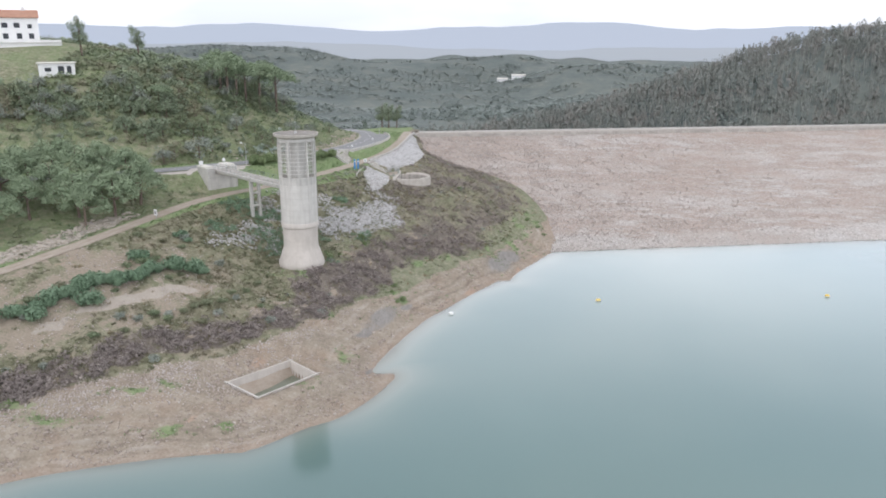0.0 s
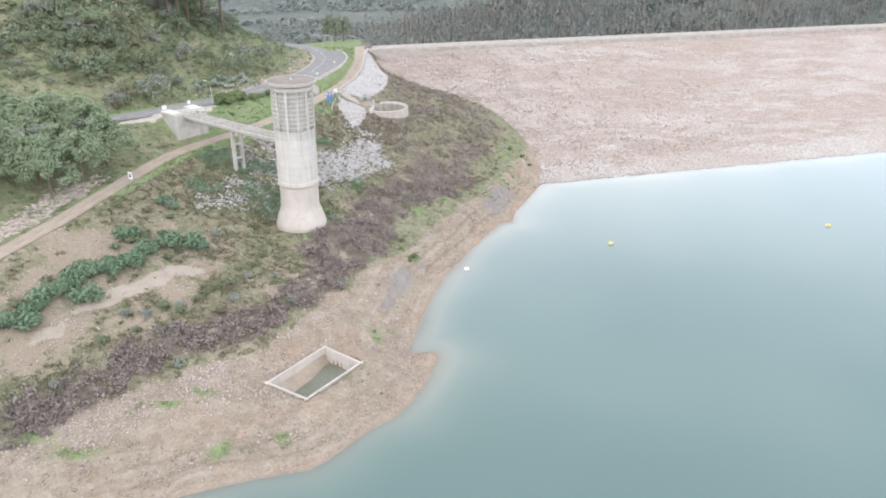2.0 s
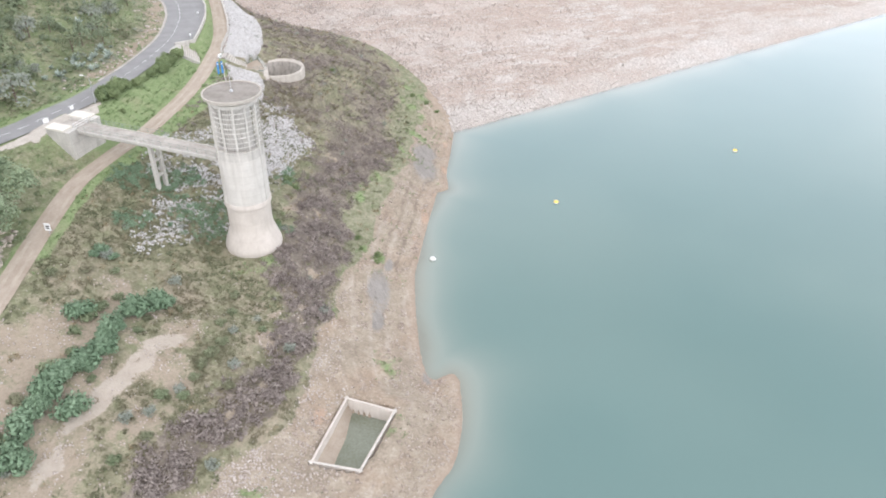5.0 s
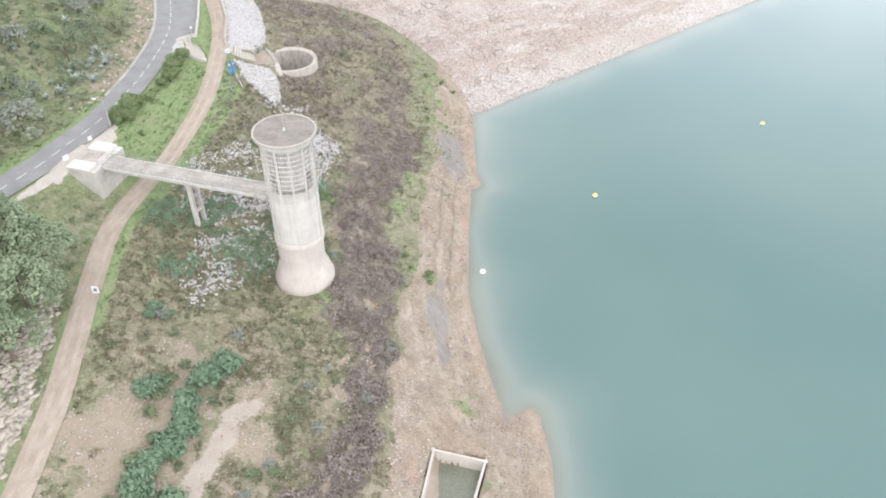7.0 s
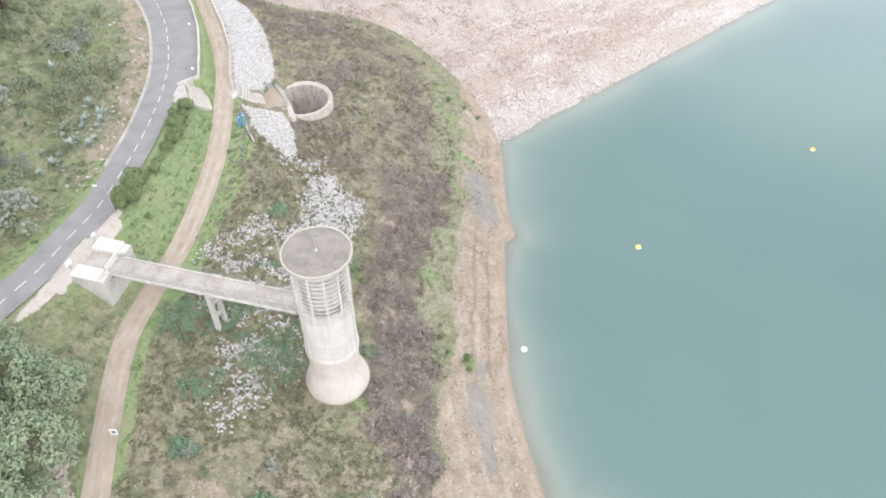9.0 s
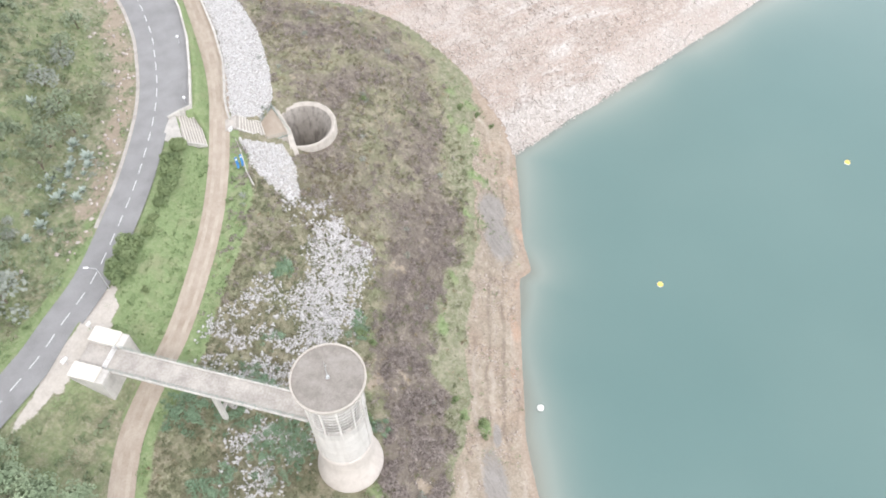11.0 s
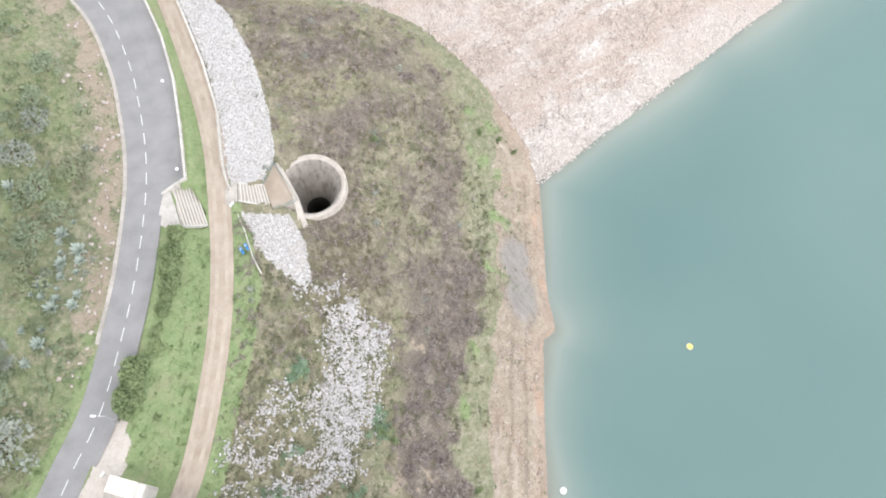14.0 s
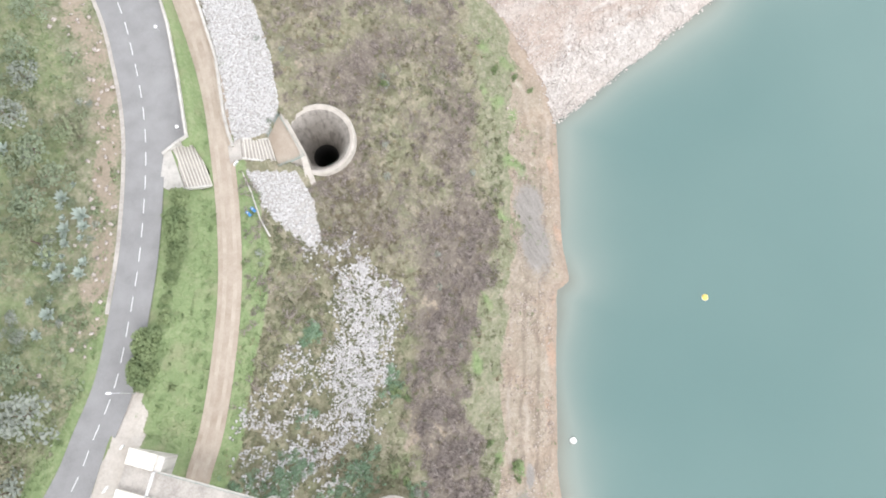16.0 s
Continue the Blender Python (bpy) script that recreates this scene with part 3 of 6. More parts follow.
M_LIME = two_tone("white_render", (0.74, 0.73, 0.71), (0.82, 0.81, 0.79), 0.5, 0.8, 6.0, 0.05)
M_TILE = two_tone("terracotta_tiles", (0.36, 0.19, 0.13), (0.50, 0.29, 0.20), 0.8, 0.85, 4.0, 0.4)
M_GLASS = two_tone("dark_window", (0.04, 0.045, 0.05), (0.07, 0.075, 0.08), 1.0, 0.15, 6.0, 0.0)
L_HEATH = leaf("heather_sprigs", (0.225, 0.19, 0.172), (0.45, 0.395, 0.352))
L_BRUSH = leaf("olive_brush", (0.115, 0.125, 0.072), (0.28, 0.285, 0.175), (0.22, 0.175, 0.125))
L_GREEN = leaf("bramble_leaves", (0.15, 0.23, 0.14), (0.31, 0.415, 0.28))
L_GREY = leaf("grey_green_leaves", (0.21, 0.235, 0.195), (0.40, 0.425, 0.365))
L_OAK = leaf("oak_leaves", (0.17, 0.212, 0.135), (0.32, 0.37, 0.25))
L_THICK = leaf("thicket_leaves", (0.18, 0.225, 0.14), (0.36, 0.405, 0.275))
L_PINE = leaf("pine_needles", (0.19, 0.25, 0.15), (0.37, 0.44, 0.285))
L_HEDGE = leaf("hedge_leaves", (0.12, 0.17, 0.078), (0.30, 0.36, 0.18))
L_GRASS = leaf("grass_blades", (0.175, 0.255, 0.115), (0.33, 0.41, 0.225))
L_DRY = leaf("dry_stalks", (0.26, 0.21, 0.13), (0.47, 0.40, 0.28))
L_HILL = leaf("hillside_bushes", (0.16, 0.205, 0.115), (0.32, 0.36, 0.225), (0.26, 0.215, 0.155))
L_AGAVE = leaf("agave_leaves", (0.32, 0.385, 0.33), (0.50, 0.555, 0.495))
# leaves paled and greyed, carrying the haze of distance in their colour
L_FAR = leaf("haze_toned_foliage", (0.215, 0.25, 0.23), (0.29, 0.32, 0.285))
L_WOOD = leaf("eucalyptus_crowns", (0.165, 0.182, 0.165), (0.265, 0.275, 0.242), (0.255, 0.22, 0.195))
R_WHITE = rock("white_stone", (0.50, 0.482, 0.465), (0.77, 0.752, 0.735))
R_GREY = rock("grey_stone", (0.56, 0.545, 0.525), (0.78, 0.765, 0.745))
R_PINK = rock("pinkish_stone", (0.50, 0.435, 0.39), (0.64, 0.58, 0.53))
R_WASH = rock("washed_stone", (0.55, 0.505, 0.46), (0.73, 0.685, 0.64))
R_BANK = rock("broken_bank_rock", (0.45, 0.395, 0.325), (0.66, 0.60, 0.52))
R_BROWN = rock("shore_gravel", (0.36, 0.295, 0.245), (0.64, 0.57, 0.50))


# ---- ground ----
def within(x, y, poly):
    """Points inside any simple outline."""
    m = np.zeros(np.shape(x), bool)
    for (ax, ay), (bx, by) in zip(poly, poly[1:] + poly[:1]):
        m ^= ((ay > y) != (by > y)) & (x < (bx - ax) * (y - ay) / (by - ay + 1e-12) + ax)
    return m


def spots(x, y, places, soft=0.6):
    """A field that is 1 on round patches (x, y, radius along, radius across, turn)."""
    f = np.zeros(np.shape(x))
    for cx, cy, a, b, t in places:
        c, s = math.cos(radians(t)), math.sin(radians(t))
        u, v = ((x - cx) * c + (y - cy) * s) / a, (-(x - cx) * s + (y - cy) * c) / b
        f = np.maximum(f, np.clip((1.0 + soft - np.sqrt(u * u + v * v)) / (2 * soft), 0, 1))
    return f


PAVE_N = [(-14.0, 243.0), (-16.2, 233.2), (-19.4, 224.4), (-20.5, 219.4), (-15.5, 219.3), (-11.7, 222.6), (-8.9, 230.8), (-6.7, 240.5), (-6.0, 252), (-8.2, 262), (-9.6, 272), (-11.2, 274), (-12.0, 262)]
PAVE_S = [(-21.2, 214.9), (-14.8, 211.7), (-14.7, 207.2), (-15.8, 203.4), (-16.8, 200.8), (-18.6, 200.2), (-20.0, 203.2), (-21.7, 208.6)]
ROCKS = [(-16.4, 189.2, 5.2, 4.6, 50), (-20.6, 183.4, 6.8, 4.0, 50), (-25.2, 177.2, 4.5, 2.6, 52)]
ROCKS_THIN = [(-26, 178, 7, 4.5, 50), (-33, 173, 8, 5, 45), (-37.5, 179, 6, 3.6, 50), (-31, 184.5, 4.5, 2.2, 50), (-38, 166, 6, 4, 30), (-43, 161, 6, 3.2, 50), (-15, 196.5, 3.5, 2.2, 60), (-18.5, 199.5, 3.0, 1.5, 60)]
GREENS = [(-45.8, 109.5, 5.5, 1.1, 20), (-40.4, 101.2, 3.4, 1.2, 15), (-56.3, 101.1, 5.5, 1.2, 12), (-22.4, 142.8, 1.4, 2.2, 20), (-18.2, 128.3, 2.6, 1.8, 50), (-21.7, 114.6, 2.0, 1.4, 40), (-31.6, 102.9, 1.3, 0.8, 30), (-62.7, 102.1, 4.5, 1.2, 15), (25.6, 216.8, 6.5, 1.9, 112), (22.0, 208.2, 6.0, 1.7, 112), (17.6, 199.6, 5.5, 1.4, 115), (12.0, 191.0, 5.0, 1.2, 118), (-10.2, 159.0, 2.2, 1.4, 70), (-8.9, 154.5, 2.4, 1.2, 70), (-5.0, 172.8, 3.4, 1.1, 60), (1.5, 181.5, 4.0, 1.0, 60), (-70, 98.5, 5, 1.2, 15), (-17.5, 175.5, 1.4, 2.2, -25), (-25, 166.3, 1.6, 2.4, -20), (-30, 152.5, 4.0, 2.0, 20), (-24.8, 189.6, 2.4, 1.5, 60), (-31.0, 152.0, 5.0, 1.6, 10)]
SANDS = [(-61.8, 118.9, 4.6, 1.1, 48), (-66.3, 112.5, 4.4, 1.4, 48), (-7.4, 184.0, 0.8, 2.6, 12), (-20.0, 169.2, 0.9, 4.2, -20), (-15.9, 166.9, 1.0, 1.5, 0), (-22.2, 150.8, 1.3, 2.6, -25), (-31.0, 141.2, 1.3, 3.0, -30), (-34.6, 135.0, 1.2, 2.4, -30), (-6.0, 226.8, 0.8, 0.6, 0), (1.0, 234.4, 2.2, 1.0, 60), (-4.6, 186.5, 0.7, 0.5, 0), (-27.0, 141.5, 0.8, 2.4, -28), (-37.0, 126.5, 1.0, 3.0, -30), (-41.5, 122.0, 1.0, 2.6, -40)]
CLAY = [(-48.2, 135.6, 3.0, 1.7, 20), (-51.6, 132.6, 2.6, 1.3, 40), (-54.4, 129.8, 3.0, 1.5, 45), (-57.4, 127.2, 2.6, 1.2, 45), (-60.6, 124.4, 2.6, 1.0, 45), (-64.2, 119.2, 3.4, 1.0, 50)]
RUSTS = [(0.5, 159.5, 4.0, 0.9, 58), (6.4, 168.5, 5.5, 1.3, 57), (12.5, 176.0, 3.0, 0.9, 20), (18.0, 184.5, 6.0, 0.55, 63), (24.5, 197.0, 5.0, 0.7, 63), (-67.9, 136.2, 3.0, 0.9, 60), (-31, 120.5, 2.6, 1.0, 40), (-36, 105, 3.5, 0.8, 30)]
SLATES = [(15.0, 187.4, 10.0, 2.9, 67), (-12.0, 146.3, 6.0, 2.0, 66), (-15.2, 139.0, 3.0, 1.2, 66), (-12.6, 124.6, 2.0, 0.9, 75), (-7.5, 153.0, 2.4, 0.8, 66)]
LAY = [(-48.8, 194.2), (-63.0, 182.2), (-60.0, 181.0), (-54.2, 183.6), (-50.6, 188.0), (-48.4, 192.6)]
DUSTS = [(-52.6, 189.6, 3.4, 1.5, 50), (-57.5, 185.2, 4.2, 1.4, 45), (-62.5, 181.0, 4.0, 0.9, 40), (-31.2, 219.5, 1.6, 3.2, 10), (-70, 152.5, 8, 1.9, 60), (-76, 139.5, 9, 2.0, 55)]


def along(y, keys):
    return np.interp(y, [k[0] for k in keys], [k[1] for k in keys])


def zones(x, y, known):
    """What covers the ground: one field for each kind of cover."""
    z, dC, dP, dR, aP, aR = known
    u = np.clip(dC, 0, None) / (np.clip(dC, 0, None) + aP + 1e-6)
    wob = 0.030 * waves(x, y, 0.22, 21) + 0.022 * waves(x, y, 0.7, 22)
    low = along(y, [(104, 0.37), (115, 0.395), (125, 0.385), (136, 0.31), (143, 0.275), (150, 0.245), (158, 0.27), (168, 0.285), (192, 0.25), (209, 0.26), (218, 0.19), (226, 0.11), (240, 0.06)]) + wob
    top = along(y, [(108, 0.50), (119, 0.51), (124, 0.50), (130, 0.45), (134, 0.43), (141, 0.405), (154, 0.41), (162, 0.44), (170, 0.485), (180, 0.47), (190, 0.47), (200, 0.60), (215, 0.61), (240, 0.52), (262, 0.40)]) + 1.5 * wob
    slope = (dP < 0) & (dC > 0)
    g = {}
    bare = along(y, [(100, 0.385), (136, 0.30), (143, 0.255), (155, 0.21), (175, 0.195), (190, 0.185), (200, 0.165), (207, 0.15), (213, 0.10), (219, 0.05), (228, 0.0)]) + 0.8 * wob
    g["shore"] = np.clip((bare - u) / 0.03 + 0.5, 0, 1) * (dP < 0) * (dC > -60)
    g["herb"] = np.clip((low - u) / 0.06 + 0.7, 0, 1) * slope * 0.7 * np.clip((y - 138) / 14, 0, 1)
    g["herb"] = np.maximum(g["herb"], (dR > 0) * np.clip((13 + 25 * wob - dR) / 3, 0, 1) * np.clip((y - 204) / 8, 0, 1) * 0.62)
    g["heather"] = np.clip((u - low) / along(y, [(160, 0.025), (200, 0.07)]) + 0.5, 0, 1) * np.clip((top - u) / along(y, [(160, 0.06), (200, 0.22)]) + 0.5, 0, 1) * slope
    north = np.clip((y - 184) / 16, 0, 1)
    mixed = np.clip((u - low) / 0.08 + 0.3, 0, 1) * slope * (0.42 + 0.22 * waves(x, y, 0.33, 35) + 0.16 * hump(u, 0 * u, 0.36, 0, 0.16, 1))
    g["heather"] = g["heather"] * (1 - north) + mixed * north
    shelf = (dP > 0) & (dR < 0)
    verge = np.clip((along(y, [(150, 2.6), (180, 4.2), (205, 5.6), (214, 3.6), (222, 1.5)]) + 14 * wob - np.abs(dP)) / 1.2 + 0.5, 0, 1) * (dP < 0) * np.clip((y - 148) / 8, 0, 1)
    g["grass"] = np.maximum(verge, shelf * np.clip((y - 176) / 8, 0, 1) * (0.85 + 6 * wob))
    g["grass"] = np.maximum(g["grass"], shelf * np.clip((2.6 - np.abs(dP) + 20 * wob) / 1.2, 0, 1))
    g["grass"] = np.maximum(g["grass"], (dR > 0) * np.clip((6.5 + 25 * wob - dR) / 2, 0, 1) * np.clip((214 - y) / 6, 0, 1))
    g["grass"] = np.maximum(g["grass"], spots(x + 0.7 * waves(x, y, 0.9, 36), y + 0.7 * waves(x, y, 0.9, 37), GREENS, 0.7) * (0.58 + 0.3 * waves(x, y, 1.1, 38)))
    g["hill"] = (dP > 0) * 1.0
    g["sand"] = spots(x + 1.0 * waves(x, y, 0.8, 24) + 0.7 * waves(x, y, 2.0, 14), y + 1.2 * waves(x, y, 0.8, 25) + 0.7 * waves(x, y, 2.0, 15), SANDS, 0.6) * (0.66 + 0.55 * waves(x, y, 0.8, 26))
    dry = np.clip((u - 0.5) / 0.08, 0, 1) * np.clip((152 - y) / 14, 0, 1) * slope
    g["sand"] = np.maximum(g["sand"], dry * (0.47 + 0.30 * waves(x, y, 0.5, 40) + 0.22 * waves(x, y, 1.9, 45)))
    bare_up = np.clip((u - 0.68) / 0.08, 0, 1) * np.clip((153 - y) / 8, 0, 1) * (dP < -2.4)
    g["sand"] = np.maximum(g["sand"], bare_up * (0.50 + 0.35 * waves(x, y, 0.5, 34) + 0.2 * waves(x, y, 1.7, 45)))
    g["sand"] = np.maximum(g["sand"], (dR > 0) * np.clip(1.3 - np.abs(dR - 5.8 - 14 * wob) / 3.8, 0, 1) * np.clip((y - 200) / 6, 0, 1) * (0.56 + 0.3 * waves(x, y, 0.7, 39)))
    clay = spots(x + 0.5 * waves(x, y, 0.9, 24), y + 0.5 * waves(x, y, 0.9, 25), CLAY, 0.4)
    g["dry"] = np.clip((158 - y) / 14, 0.12, 1)
    g["clay"] = clay * (0.86 + 0.2 * waves(x, y, 1.1, 46))
    g["rust"] = spots(x + 0.5 * waves(x, y, 0.8, 47), y + 0.5 * waves(x, y, 0.8, 48), RUSTS, 0.7) * (0.52 + 0.3 * waves(x, y, 0.9, 49))
    g["terrace"] = np.clip((y - 146) / 8, 0, 1) * np.clip((206 - y) / 8, 0, 1) * np.clip((9 - dC) / 2, 0, 1)
    g["terrace"] = np.maximum(g["terrace"], 0.7 * np.clip((106 - y) / 6, 0, 1) * np.clip((7 - dC) / 2, 0, 1))
    g["slate"] = spots(x + 0.4 * waves(x, y, 0.5, 28), y + 0.4 * waves(x, y, 0.5, 29), SLATES, 0.6) * (0.84 + 0.22 * waves(x, y, 0.9, 43))
    g["stone"] = np.maximum(within(x, y, PAVE_N) | within(x, y, PAVE_S), 0.42 * spots(x, y, ROCKS, 0.4))
    g["stone"] = np.maximum(g["stone"], 0.25 * spots(x, y, ROCKS_THIN, 0.4))
    g["dust"] = np.maximum(spots(x + 0.6 * waves(x, y, 0.9, 27), y, DUSTS, 0.35), 0.9 * within(x + 0.4 * waves(x, y, 0.9, 27), y, LAY))
    g["grass"] *= 1 - g["dust"]
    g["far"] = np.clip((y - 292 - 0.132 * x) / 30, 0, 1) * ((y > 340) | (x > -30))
    return g, u


GX = axis(-108, 42, 0.6, -4700, 4700, 1.075)
GY = axis(84, 284, 0.6, -1500, 4700, 1.075)
gx, gy = np.meshgrid(GX, GY)
known = ground_parts(gx, gy)
gz = height(gx, gy, known)
nx, ny = len(GX), len(GY)


def sheet(shape):
    i = np.arange(shape[0] * shape[1]).reshape(shape)
    return np.stack([i[:-1, :-1], i[:-1, 1:], i[1:, 1:], i[1:, :-1]], -1).reshape(-1, 4)


def put_field(ob, name, values):
    a = ob.data.attributes.new(name, "FLOAT", "POINT")
    a.data.foreach_set("value", np.clip(values, 0, 1).astype(np.float32).ravel())


ground = arrays("ground", np.stack([gx, gy, gz], -1).reshape(-1, 3), sheet(gx.shape), M_SOIL, smooth=True)
tagged(ground, "scrubby brown hillside sloping down to a bare stony shore", "ground", kind="structure")
cover, _ = zones(gx, gy, known)
for key, val in cover.items():
    put_field(ground, key, val)
put_field(ground, "offshore", known[1] / 30)


def cubic(field, x, y):
    """Bilinear look-up of a ground field at plan points."""
    i = np.clip(np.searchsorted(GX, x) - 1, 0, nx - 2)
    j = np.clip(np.searchsorted(GY, y) - 1, 0, ny - 2)
    a, b = (x - GX[i]) / (GX[i + 1] - GX[i]), (y - GY[j]) / (GY[j + 1] - GY[j])
    return field[j, i] * (1 - a) * (1 - b) + field[j, i + 1] * a * (1 - b) + field[j + 1, i] * (1 - a) * b + field[j + 1, i + 1] * a * b


def soil_z(x, y):
    return cubic(gz, np.asarray(x, float), np.asarray(y, float))


def spot_z(x, y):
    return float(soil_z(x, y))


# ---- water and dam ----
wx, wy = np.meshgrid(axis(-70, 60, 1.0, -900, 1200, 1.12), axis(84, 214, 1.0, -1200, 232, 1.12))
lake = arrays("water", np.stack([wx, wy, 0 * wx + LEVEL], -1).reshape(-1, 3), sheet(wx.shape), M_WATER)
tagged(lake, "calm turquoise reservoir water reflecting a grey sky", "water", kind="structure")
bottom = np.maximum(cubic(gz, wx, wy), np.where(wx > 20, dam_z(wx, wy), -99))
depth = np.clip(LEVEL - bottom, 0, 20) + 0.12 * waves(wx, wy, 0.3, 41)
put_field(lake, "clear", 0.3 * np.exp(-np.clip(depth, 0, None) * 5.0))
put_field(lake, "shoal", np.exp(-np.clip(depth, 0, None) * np.interp(wx, [18, 50], [1.35, 0.95])) * (0.8 + 0.4 * waves(wx, wy, 0.12, 42)))

dx, dv = np.meshgrid(axis(-9.5, 80, 0.7, -9.5, 640, 1.03), np.linspace(-0.10, 1.0, 150))
dyy = 199.4 + 0.132 * dx + dv * 81.0
dz = dam_z(dx, dyy) + np.clip(0.3 + 6 * np.abs(dv), 0, 1) * (0.12 * waves(dx, dyy, 0.5, 31) + 0.10 * waves(dx, dyy, 1.4, 32))
df = sheet(dx.shape)
onland = (near_line(dx, dyy, CHAIN)[0] > 3.5).ravel()
df = df[~onland[df].all(axis=1)]
dam = arrays("dam_face", np.stack([dx, dyy, dz], -1).reshape(-1, 3), df, M_RIP)
tagged(dam, "long pale pinkish riprap face of an earth dam", "dam", kind="structure")
put_field(dam, "pale", np.maximum(np.clip((0.09 - dv + 0.02 * waves(dx, dyy, 0.15, 33)) / 0.03, 0, 0.95), spots(dx, dyy, [(53, 219.5, 3.5, 1.6, 10), (40, 214, 2.5, 1.2, 60), (72, 236, 5, 1.3, 8)], 0.4)))
b = bmesh.new()
sweep(b, [(x, 281.4 + 0.132 * x, 22.0) for x in np.linspace(-11, 640, 30)], 9.0, -1.5, 0.05)
tagged(part("dam_crest", b, M_DECK), "flat gravel crest along the top of the dam", "dam crest", kind="structure")
b = bmesh.new()
sweep(b, [(x, 277.6 + 0.132 * x, 22.0) for x in np.linspace(-9, 640, 30)], 0.4, -0.4, 0.4)
tagged(part("crest_kerb", b, M_RIM), "low pale concrete kerb along the dam crest", "kerb", kind="structure")


def ribbon(name, line, half_l, half_r, lift, material, step=1.0, parent=None):
    """A draped strip along a smooth line."""
    c = smooth_line(line, step)
    t = np.gradient(c[:, :2], axis=0)
    t /= np.linalg.norm(t, axis=1)[:, None]
    n = np.stack([-t[:, 1], t[:, 0]], 1)
    v = np.stack([np.column_stack([c[:, :2] + n * o, c[:, 2] + lift]) for o in np.linspace(-half_r, half_l, 5)], 1)
    i = np.arange(len(c) * 5).reshape(len(c), 5)
    return arrays(name, v.reshape(-1, 3), np.stack([i[:-1, :-1], i[1:, :-1], i[1:, 1:], i[:-1, 1:]], -1).reshape(-1, 4), material, parent)


road = tagged(ribbon("road", ROAD, 3.0, 2.7, 0.05, M_ASPH), "grey asphalt road with a dashed white centre line", "road", kind="structure")
track = tagged(ribbon("track", PATH, 1.75, 1.75, 0.04, M_TRACK), "beige gravel track along the hillside", "path", kind="structure")
for off in (-0.75, 0.75):
    ribbon("wheel_rut", PATH, off + 0.3, 0.3 - off, 0.055, M_RUT, parent=track)
# centre line, one piece a dash
rc = smooth_line(ROAD[2:], 0.5)
run = np.concatenate([[0], np.cumsum(np.linalg.norm(np.diff(rc[:, :2], axis=0), axis=1))])
for s0 in np.arange(2.0, run[-1] - 4, 3.6):
    pts = [[np.interp(q, run, rc[:, k]) for k in range(3)] for q in np.linspace(s0, s0 + 2.1, 4)]
    ribbon("dash", pts, 0.06, 0.06, 0.085, M_PAINT, 0.8, road)
ribbon("edge_gutter", ROAD[8:16], 3.6, -3.0, 0.07, M_DECK, parent=road)
# lay-by beside the road, held by a low wall
lay_w = [(-30.2, 229.5), (-27.4, 238.5), (-25.2, 248.0), (-24.6, 256.0), (-24.6, 268.0)]
WALL_P = [(-25.9, 223.1), (-22.8, 231.9), (-20.0, 240.9), (-18.2, 250), (-17.6, 258), (-18.6, 266), (-20.5, 272)]
b = bmesh.new()
out = [(-31.5, 223.4), (-29.9, 222.5)] + [(x - 0.1, y) for x, y in WALL_P] + lay_w[::-1]
prism(b, out, 22.6, [float(near_line(np.array([x]), np.array([y]), ROADC)[1][0]) + 0.057 for x, y in out])
tagged(part("layby", b, M_ASPH), "grey asphalt lay-by widening the road", "lay-by", kind="structure")


def low_wall(name, line, width, z0, z1, material, label):
    b = bmesh.new()
    sweep(b, [(x, y, z) for x, y, z in line], width, z0, z1)
    return tagged(part(name, b, material), label, "wall", kind="structure")


low_wall("wall_layby", [(x, y, 23.9 - 0.02 * (y - 222)) for x, y in [(-30.2, 222.4), (-27.5, 222.9)] + WALL_P], 0.35, -2.4, 0.55, M_CONC, "low grey concrete wall round the lay-by")
WALL_T = [(-20.9, 219.1, 21.5), (-20.5, 221.5, 21.5), (-19.7, 224.4, 21.5), (-16.4, 233.2, 21.5), (-14.4, 243, 21.6), (-12.6, 258, 21.9), (-11.4, 272, 22.1), (-10.2, 277.5, 22.1)]
low_wall("wall_track", WALL_T, 0.4, -0.8, 0.5, M_CONC, "pale-topped low concrete wall beside the track")
low_wall("kerb_stones", [(-21.7, 215.4, 20.9), (-22.0, 212, 20.7), (-22.9, 207.6, 20.4), (-23.0, 204.5, 20.2)], 0.2, -0.4, 0.25, M_CONC, "row of pale kerb stones edging a stone slope")


